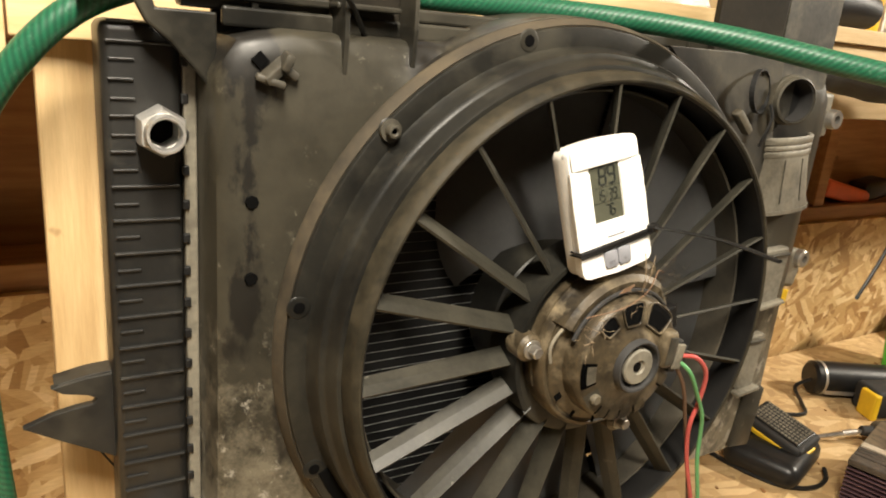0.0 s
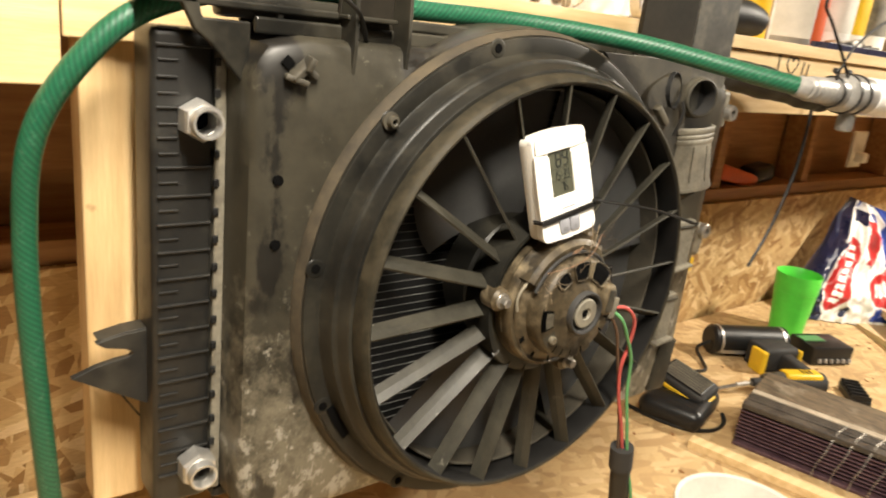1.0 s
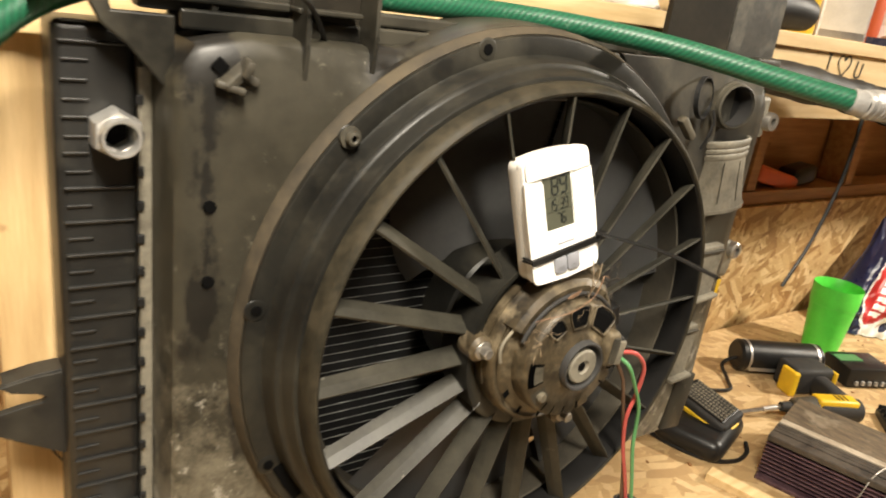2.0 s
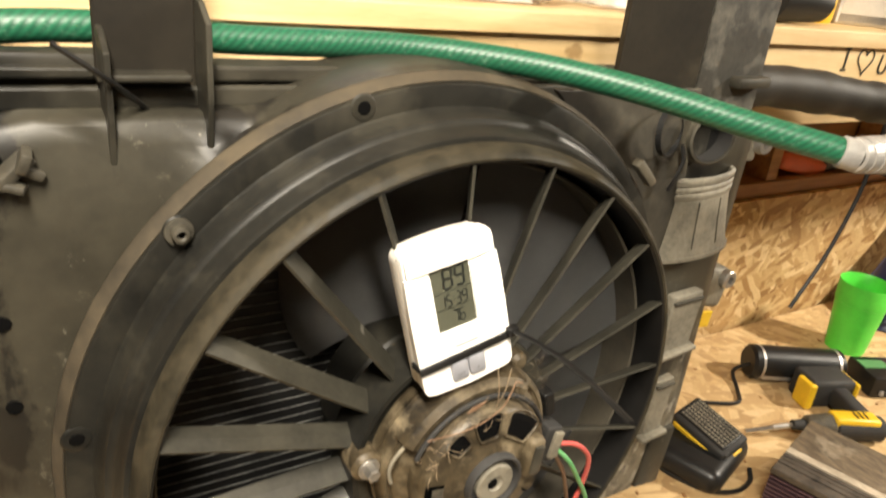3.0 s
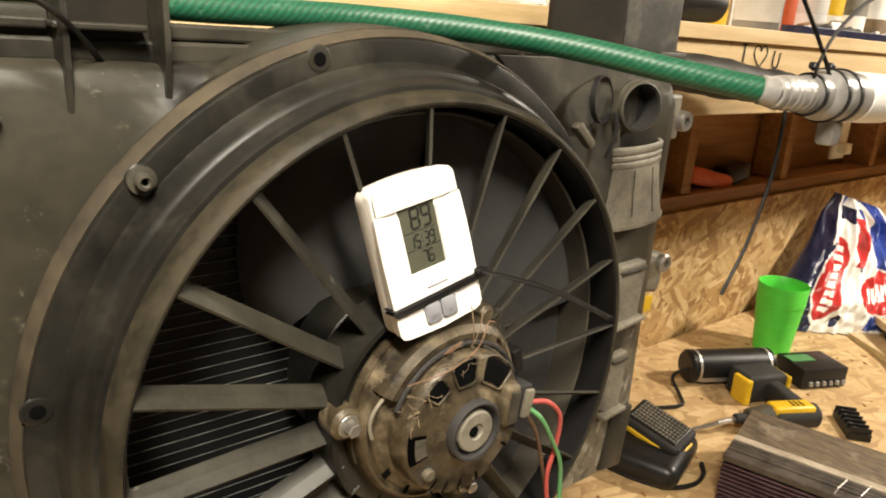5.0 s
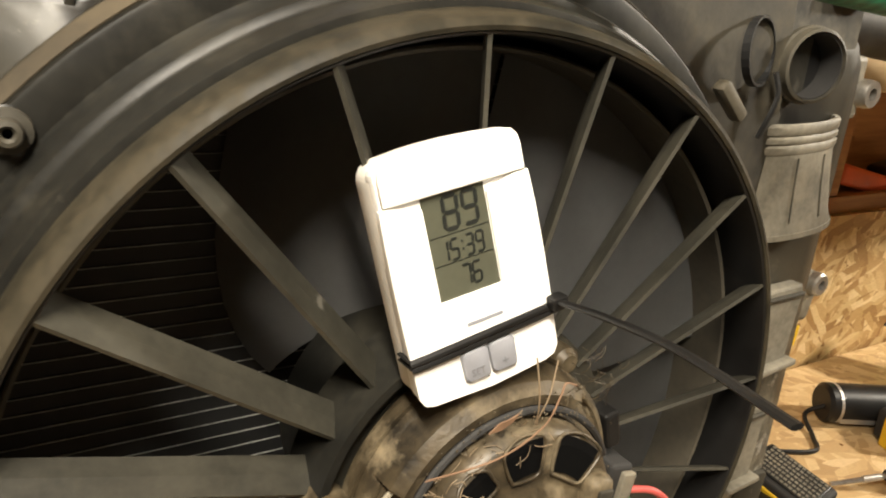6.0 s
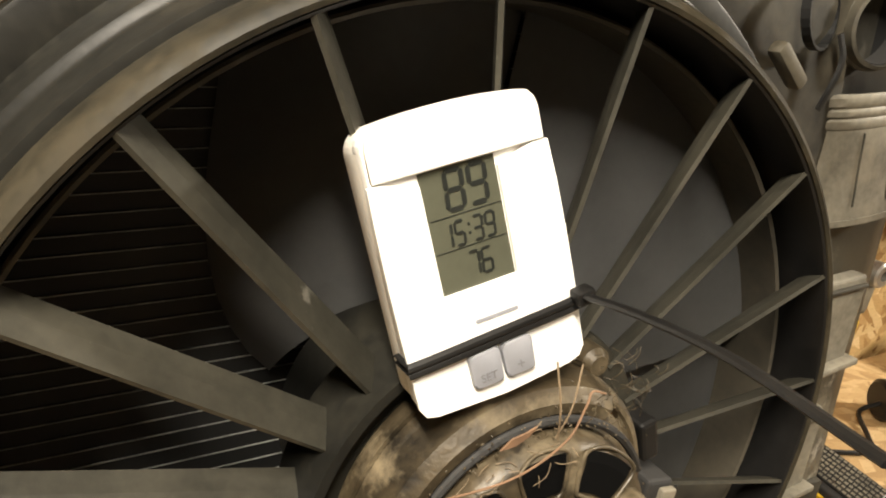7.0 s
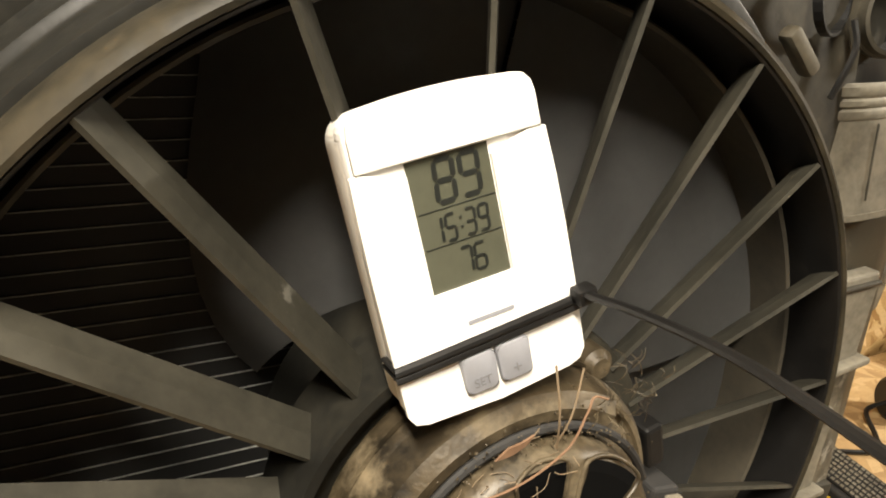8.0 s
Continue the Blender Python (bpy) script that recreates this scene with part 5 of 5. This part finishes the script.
part("drill_battery", at_m(DM, block((0, 0, 0), (0.102, 0.068, 0.060), bevel=0.010, seg=3)), "rubber", drill, smooth=True)
part("battery_band", at_m(DM, block((-0.051, -0.016, -0.003), (0.016, 0.044, 0.056), bevel=0.004)), "yellow", drill, "yellow battery edge")
part("battery_band", at_m(DM, block((0.050, -0.010, 0.006), (0.008, 0.058, 0.040), bevel=0.003)), "yellow", drill, "yellow battery edge")

term = thing("terminal_block", (1.14, 0.015, BENCH), "black screw terminal block on the bench", "terminal block")
TM = Matrix.Translation((1.155, 0.03, BENCH)) @ Matrix.Rotation(radians(40), 4, "Z")
part("strip_base", at_m(TM, block((0, 0, 0.008), (0.095, 0.042, 0.016), bevel=0.002)), "black", term)
for k in range(6):
    part("divider", at_m(TM, block((-0.043 + 0.0172 * k, 0, 0.020), (0.003, 0.040, 0.012), bevel=0.0006)), "black", term)
for k in range(5):
    part("screw", at_m(TM, rod((-0.0345 + 0.0172 * k, 0.008, 0.016), (-0.0345 + 0.0172 * k, 0.008, 0.021), 0.005, 10, bevel=0.0008)), "tape", term)

cup = thing("plastic_cup", (1.40, 0.325, BENCH), "bright green plastic cup standing on the bench", "cup")
part("cup_wall", lathe([(1e-5, 0.003), (0.040, 0.003), (0.0520, 0.122), (0.0535, 0.1225), (0.0560, 0.168), (0.0578, 0.171), (0.0584, 0.168), (0.0560, 0.1215), (0.0545, 0.1205), (0.043, 0.0), (1e-5, 0.0)], Matrix.Translation((1.398, 0.322, BENCH)), 48), "cup", cup, smooth=True)

# charcoal bag: a slumped printed sack leaning back to the wall
bag = thing("charcoal_bag", (1.66, 0.24, BENCH), "crumpled blue and white charcoal bag with red ovals", "bag")


def bag_mesh(low, high):
    bm = bmesh.new()
    nu, nv = 150, 130
    base, across, lean = Vector((1.690, 0.285, BENCH + 0.003)), Vector((0.78, -0.62, 0)), Vector((0.30, 0.36, 0.0))
    across.normalize()
    out = Vector((-0.62, -0.78, 0))
    front = []
    grid = {}
    for side in (1, -1):
        for i in range(nu + 1):
            for j in range(nv + 1):
                u_, v_ = i / nu * 2 - 1, j / nv
                half = 0.185 * (1 - 0.52 * v_ ** 1.5 + 0.05 * math.sin(7 * v_)) * (1 - 0.25 * max(0, v_ - 0.85) / 0.15)
                edge = max(0.0, 1 - abs(u_) ** 3.0) ** 0.6
                th = 0.070 * edge * max(0.0, 1 - (v_ ** 2.6)) ** 0.8 * (0.55 + 0.9 * min(1, v_ * 5) - 0.45 * min(1, v_ * 5)) + 0.004 * edge
                h = 0.30 * v_ - 0.02 * u_ * v_ * v_
                p = base + across * (u_ * half + 0.13 * v_) + Vector((0, 0, h)) + lean * (0.42 * v_ + 0.16 * v_ * v_)
                crease = noise.noise(Vector((u_ * 5 + 3, v_ * 6, side))) * (0.014 + 0.034 * v_) + noise.noise(Vector((u_ * 13, v_ * 13, side + 4))) * 0.011
                p += out * side * (th + crease * edge)
                p.z = max(p.z, BENCH + 0.001)
                p.y = min(p.y, WALL_Y - 0.004)
                grid[side, i, j] = bm.verts.new(p)
    def look_of(u_, v_):
        w = noise.noise(Vector((u_ * 4, v_ * 5, 9))) * 0.10
        for cu, cv, ru, rv, tilt in ((-0.50, 0.40, 0.21, 0.34, -0.05), (0.30, 0.34, 0.34, 0.17, 0.10)):
            du, dv = u_ - cu, v_ - cv
            x, y = du * math.cos(tilt) + dv * math.sin(tilt), -du * math.sin(tilt) + dv * math.cos(tilt)
            q = (x / ru) ** 2 + (y / rv) ** 2
            long_, short_ = (y / rv, x / ru) if rv > ru else (x / ru, y / rv)
            if abs(long_) < 0.72 and abs(short_) < 0.34 * (1 - 0.35 * long_ * long_) and (long_ * 5.5) % 1 > 0.34:
                return 1
            if q < 0.82:
                return 2
            if q < 1.0:
                return 1
        if 0.52 < v_ < 0.86 and abs(u_ + 0.02 - 0.35 * (v_ - 0.7)) < 0.10:
            return 2
        if u_ < -0.55 - 0.2 * v_ + w:
            return 3
        if u_ > 0.18 + w and v_ > 0.52 and u_ < 0.86 + w:
            return 0
        if -0.12 + 0.25 * v_ + w < u_ < 0.22 + w or v_ > 0.93 or (u_ > 0.86 and v_ > 0.5) or v_ < 0.05:
            return 1
        if u_ >= 0.1:
            return 0
        return 3 if w < -0.03 else 1
    for side in (1, -1):
        for i in range(nu):
            for j in range(low, high):
                f = bm.faces.new((grid[side, i, j], grid[side, i + 1, j], grid[side, i + 1, j + 1], grid[side, i, j + 1]))
                f.material_index = look_of((i + 0.5) / nu * 2 - 1, (j + 0.5) / nv) if side == 1 else 0
    bmesh.ops.delete(bm, geom=[v for v in bm.verts if not v.link_faces], context="VERTS")
    bmesh.ops.remove_doubles(bm, verts=bm.verts, dist=0.0004)
    return bm


sack = part("sack", bag_mesh(0, 116), "blue", bag, "printed paper sack", True)
fold = part("rolled_top", bag_mesh(116, 130), "blue", bag, "white crumpled top of the sack", True)
for piece in (sack, fold):
    for extra in ("white", "red", "navy"):
        piece.data.materials.append(M[extra])

for k, (x, y, z, sx, sy, rz, rx) in enumerate(((1.64, 0.02, 0.011, 0.42, 0.24, 52, 0), (1.70, 0.08, 0.045, 0.34, 0.17, 40, 4), (1.86, 0.05, 0.070, 0.40, 0.15, 60, 3))):
    bd = thing("plywood_offcut", (x, y, BENCH + z), "pale plywood offcut stacked on the bench", "plywood", "plywood offcuts")
    part("sheet", block((x, y, BENCH + z), (sx, sy, 0.018), (rx, 3, rz), 0.001), "ply", bd)
    if k:
        part("cleat", block((x + 0.06, y + 0.03, BENCH + z / 2 - 0.004), (0.10, 0.10, z - 0.014), (0, 0, rz), 0.001), "brown_wood", bd)

rng = random.Random(33)
chips = bmesh.new()
for k in range(90):
    x, y = rng.uniform(0.3, 1.6), rng.uniform(-0.3, 0.42)
    block((x, y, BENCH + 0.0012), (rng.uniform(0.003, 0.011), rng.uniform(0.002, 0.005), 0.002), (0, 0, rng.uniform(0, 180)), bm=chips)
tagged(solid("wood_chips", chips, "brown_wood"), "scattered wood chips and crumbs on the bench", "wood chips", kind="stuff")

# things in the open wall behind
orange = thing("orange_tool", (1.42, WALL_Y + 0.05, 1.264), "orange and black tool lying on the wall ledge", "tool")
part("tool_body", block((1.36, WALL_Y + 0.055, 1.286), (0.20, 0.05, 0.044), (0, 12, 0), 0.01, seg=3), "orange_red", orange, smooth=True)
part("tool_grip", block((1.49, WALL_Y + 0.06, 1.290), (0.10, 0.06, 0.050), (0, -8, 0), 0.012, seg=3), "black", orange, smooth=True)
sock_ = thing("wall_socket", (2.05, WALL_Y + 0.03, 1.36), "white electrical outlet box fixed in the open wall", "outlet")
part("plate", block((2.05, WALL_Y + 0.035, 1.36), (0.09, 0.012, 0.12), bevel=0.004), "white", sock_)
part("plug", block((2.05, WALL_Y + 0.015, 1.335), (0.036, 0.034, 0.034), bevel=0.006), "white", sock_)

# bracket seen past the tank's edge
lugb = thing("metal_clamp", (0.53, 0.13, 1.30), "small grey metal clamp fixed behind the radiator edge", "clamp")
part("clamp_body", block((0.470, 0.110, 1.320), (0.085, 0.030, 0.055), (0, 12, 0), 0.008, seg=3), "bracket", lugb, smooth=True)
part("clamp_boss", rod((0.500, 0.098, 1.330), (0.500, 0.086, 1.330), 0.012, 20, bevel=0.002, hollow=0.005), "steel", lugb, smooth=True)
part("clamp_tag", block((0.470, 0.094, 1.277), (0.040, 0.004, 0.022), (0, 8, 0), 0.001), "yellow", lugb, "yellow tag")

# ---- on the shelf ----
Z = SHELF_HI


def bottle(name, label, category, x, y, r, h, material, neck=0.4, cap="black", flat=1.0, stripe=None):
    t = thing(name, (x, y, Z), label, category)
    m = Matrix.Translation((x, y, Z)) @ Matrix.Diagonal((1, flat, 1, 1))
    part("bottle_body", lathe([(1e-5, 0), (r * 0.93, 0), (r, 0.006), (r, h * 0.72), (r * 0.96, h * 0.77), (r * neck, h * 0.86), (r * neck, h * 0.9)], m, 32), material, t, smooth=True)
    part("cap", lathe([(r * neck * 1.12, h * 0.88), (r * neck * 1.12, h * 0.985), (r * neck, h), (1e-5, h)], m, 24), cap, t, smooth=True)
    if stripe:
        part("label_band", lathe([(r * 1.004, h * 0.2), (r * 1.012, h * 0.2), (r * 1.012, h * 0.62), (r * 1.004, h * 0.62)], m, 32, closed=True), stripe, t, "printed label", True)
    return t


jug = thing("white_jug", (-0.016, 0.185, Z), "large white plastic jug with a dark blue label", "jug")
part("jug_body", block((-0.016, 0.185, Z + 0.11), (0.092, 0.078, 0.22), bevel=0.014, seg=4), "white", jug, smooth=True)
part("jug_label", block((-0.033, 0.1452, Z + 0.108), (0.036, 0.002, 0.130), bevel=0.0005), "blue", jug, "dark blue printed label")
part("jug_neck", rod((-0.016, 0.185, Z + 0.215), (-0.016, 0.185, Z + 0.26), 0.025, 24, bevel=0.004), "blue", jug, smooth=True)
dark = thing("dark_bag", (-0.12, 0.235, Z), "slumped black bag lying on the shelf", "bag")
bm = bmesh.new()
bmesh.ops.create_icosphere(bm, subdivisions=4, radius=1)
for v in bm.verts:
    n_ = v.co.copy()
    v.co = Vector((n_.x * 0.11, n_.y * 0.060, max(-0.085, n_.z * 0.12 + 0.0))) * (1 + 0.22 * noise.noise(n_ * 2.3) + 0.08 * noise.noise(n_ * 7))
    v.co.z = max(v.co.z, -0.08)
    v.co += Vector((-0.120, 0.235, Z + 0.08))
part("bag_body", bm, "dark_plastic", dark, smooth=True)
grey = thing("cloth_bundle", (-0.27, 0.21, Z), "dark crumpled cloth bundle on the shelf", "cloth")
bm = bmesh.new()
bmesh.ops.create_icosphere(bm, subdivisions=4, radius=1)
for v in bm.verts:
    n_ = v.co.copy()
    v.co = Vector((n_.x * 0.09, n_.y * 0.07, n_.z * 0.06)) * (1 + 0.25 * noise.noise(n_ * 2.9) + 0.08 * noise.noise(n_ * 8))
    v.co.z = max(v.co.z, -0.045)
    v.co += Vector((-0.270, 0.21, Z + 0.045))
part("cloth", bm, "rubber", grey, smooth=True)

tray = thing("clear_container", (0.18, 0.21, Z), "cloudy clear plastic container full of small parts", "container")
part("container_wall", block((0.150, 0.205, Z + 0.037), (0.165, 0.090, 0.072), bevel=0.026, seg=5), "clear", tray, smooth=True)
rng = random.Random(8)
for k in range(16):
    c = (rng.uniform(0.10, 0.205), rng.uniform(0.180, 0.228), Z + rng.uniform(0.014, 0.042))
    part("small_part", block(c, (rng.uniform(0.008, 0.030), rng.uniform(0.005, 0.012), rng.uniform(0.005, 0.012)), (rng.uniform(-40, 40), rng.uniform(-40, 40), rng.uniform(0, 180)), 0.002), rng.choice(("bracket", "straw", "tape", "rubber", "white_side")), tray)
jar = thing("glass_jar", (0.31, 0.20, Z), "shiny clear jar lying on its side", "jar")
part("jar_wall", rod((0.285, 0.26, Z + 0.040), (0.325, 0.165, Z + 0.040), 0.038, 32, bevel=0.006), "clear", jar, smooth=True)
part("jar_lid", rod((0.325, 0.165, Z + 0.040), (0.331, 0.150, Z + 0.040), 0.040, 32, bevel=0.002), "alloy", jar, smooth=True)

glove = thing("black_glove", (0.61, 0.16, Z), "rolled black rubber glove on the shelf edge", "glove")
part("glove_roll", pipe([(0.55, 0.175, Z + 0.030), (0.60, 0.170, Z + 0.030), (0.64, 0.165, Z + 0.026)], 0.030, 16, 8, radii=lambda s: 1 - 0.25 * s * s), "strap", glove, smooth=True)
bottle("yellow_bottle", "tall yellow plastic bottle on the shelf", "bottle", 0.735, 0.235, 0.030, 0.23, "yellow", 0.45, "red")
tin = thing("metal_tin", (0.835, 0.225, Z), "shiny rectangular metal tin standing on the shelf", "tin")
part("tin_body", block((0.835, 0.225, Z + 0.060), (0.088, 0.058, 0.120), (0, 0, -32), 0.004), "alloy", tin, "dull silver tin sides")
part("tin_label", at_m(Matrix.Translation((0.835, 0.225, Z + 0.055)) @ Matrix.Rotation(radians(-32), 4, "Z"), block((0, -0.0296, 0), (0.078, 0.0012, 0.080))), "white_side", tin, "pale pinkish label")
part("tin_cap", rod((0.835, 0.225, Z + 0.119), (0.835, 0.225, Z + 0.134), 0.016, 24, bevel=0.002), "alloy", tin, smooth=True)
sacks = thing("white_plastic_bag", (0.43, 0.37, Z), "crumpled white plastic bag standing at the back of the shelf", "bag")
bm = bmesh.new()
bmesh.ops.create_icosphere(bm, subdivisions=5, radius=1)
for v in bm.verts:
    n_ = v.co.copy()
    v.co = Vector((n_.x * 0.17, n_.y * 0.070, n_.z * 0.13)) * (1 + 0.30 * noise.noise(n_ * 2.1) + 0.12 * noise.noise(n_ * 6) + 0.06 * abs(noise.noise(n_ * 14)))
    v.co.z = max(v.co.z, -0.095)
    v.co += Vector((0.42, 0.36, Z + 0.095))
part("bag_film", bm, "white", sacks, smooth=True)
bottle("orange_can", "orange-red spray can on the shelf", "can", 0.945, 0.235, 0.030, 0.20, "orange_red", 0.8, "red")
bottle("white_bottle", "plain white bottle with a faint label", "bottle", 1.03, 0.23, 0.038, 0.19, "white", 0.5, "white_side", stripe="white_side")
bottle("white_bottle", "white squeeze bottle with a printed label", "bottle", 1.14, 0.25, 0.036, 0.21, "white", 0.4, "black", stripe="yellow")
bottle("white_bottle", "white oil bottle with a wide grey label", "bottle", 1.25, 0.25, 0.045, 0.24, "white", 0.4, "black", 0.7, stripe="bracket")
bottle("amber_bottle", "yellow oil bottle on the shelf", "bottle", 1.37, 0.25, 0.045, 0.24, "straw", 0.4, "black", 0.7, stripe="white")
bottle("white_bottle", "tall white plastic bottle on the shelf", "bottle", 1.50, 0.25, 0.05, 0.26, "white", 0.4, "blue", 0.8, stripe="tape")
bottle("blue_bottle", "blue plastic bottle on the shelf", "bottle", 1.64, 0.25, 0.05, 0.25, "blue", 0.4, "white", 0.8)
tools = thing("tool_heap", (1.1, 0.17, Z), "heap of small grey tools along the shelf edge", "tools", kind="stuff")
rng = random.Random(14)
for k in range(26):
    x, y = rng.uniform(0.86, 1.55), rng.uniform(0.150, 0.185)
    if rng.random() < 0.5:
        w = Vector((rng.uniform(0.02, 0.05), rng.uniform(-0.012, 0.012), rng.uniform(0, 0.01)))
        part("tool", rod(Vector((x, y, Z + 0.010)) - w, Vector((x, y, Z + 0.010)) + w, rng.uniform(0.004, 0.008), 12, bevel=0.001), rng.choice(("steel", "rubber", "tape")), tools)
    else:
        part("tool", block((x, y, Z + 0.012), (rng.uniform(0.02, 0.06), 0.02, rng.uniform(0.012, 0.024)), (0, rng.uniform(-10, 10), rng.uniform(-30, 30)), 0.003), rng.choice(("steel", "rubber", "bracket", "brown_wood")), tools)
ruler = thing("blue_ruler", (1.2, 0.135, Z), "flat blue-grey strip lying along the shelf edge", "ruler")
part("ruler_strip", block((1.18, 0.142, Z + 0.006), (0.72, 0.034, 0.012), (0, 0, 0), 0.001), "navy", ruler)

# ---- ceiling lamps ----
# made-up fixture at the place of the added right-hand fill light
for lx, ly in ((2.25, -0.72),):
    lampo = thing("fill_lamp", (lx, ly, 2.5), "unseen round ceiling lamp added at the fill light", "lamp", "ceiling lamps")
    part("lamp_base", rod((lx, ly, 2.5), (lx, ly, 2.455), 0.06, 32, bevel=0.006), "white", lampo, smooth=True)
    part("bulb", lathe([(0.02, 2.455), (0.065, 2.450), (0.075, 2.437), (0.060, 2.428), (1e-5, 2.425)], Matrix.Translation((lx, ly, 0)), 32), "glow", lampo, "glowing bulb of the added lamp", True)
strip_lamp = thing("strip_light", (LAMP[0], LAMP[1], 2.5), "white ceiling strip light with two glowing tubes", "lamp", "ceiling lamps")
part("housing", block((LAMP[0], LAMP[1], 2.482), (0.15, 0.72, 0.036), bevel=0.006), "white", strip_lamp, smooth=True)
for dx in (-0.04, 0.04):
    part("tube", rod((LAMP[0] + dx, LAMP[1] - 0.33, 2.446), (LAMP[0] + dx, LAMP[1] + 0.33, 2.446), 0.0130, 20, bevel=0.002), "glow", strip_lamp, "glowing white tube", True)
    for ey in (-0.342, 0.342):
        part("tube_holder", block((LAMP[0] + dx, LAMP[1] + ey, 2.448), (0.028, 0.020, 0.034), bevel=0.003), "white", strip_lamp)
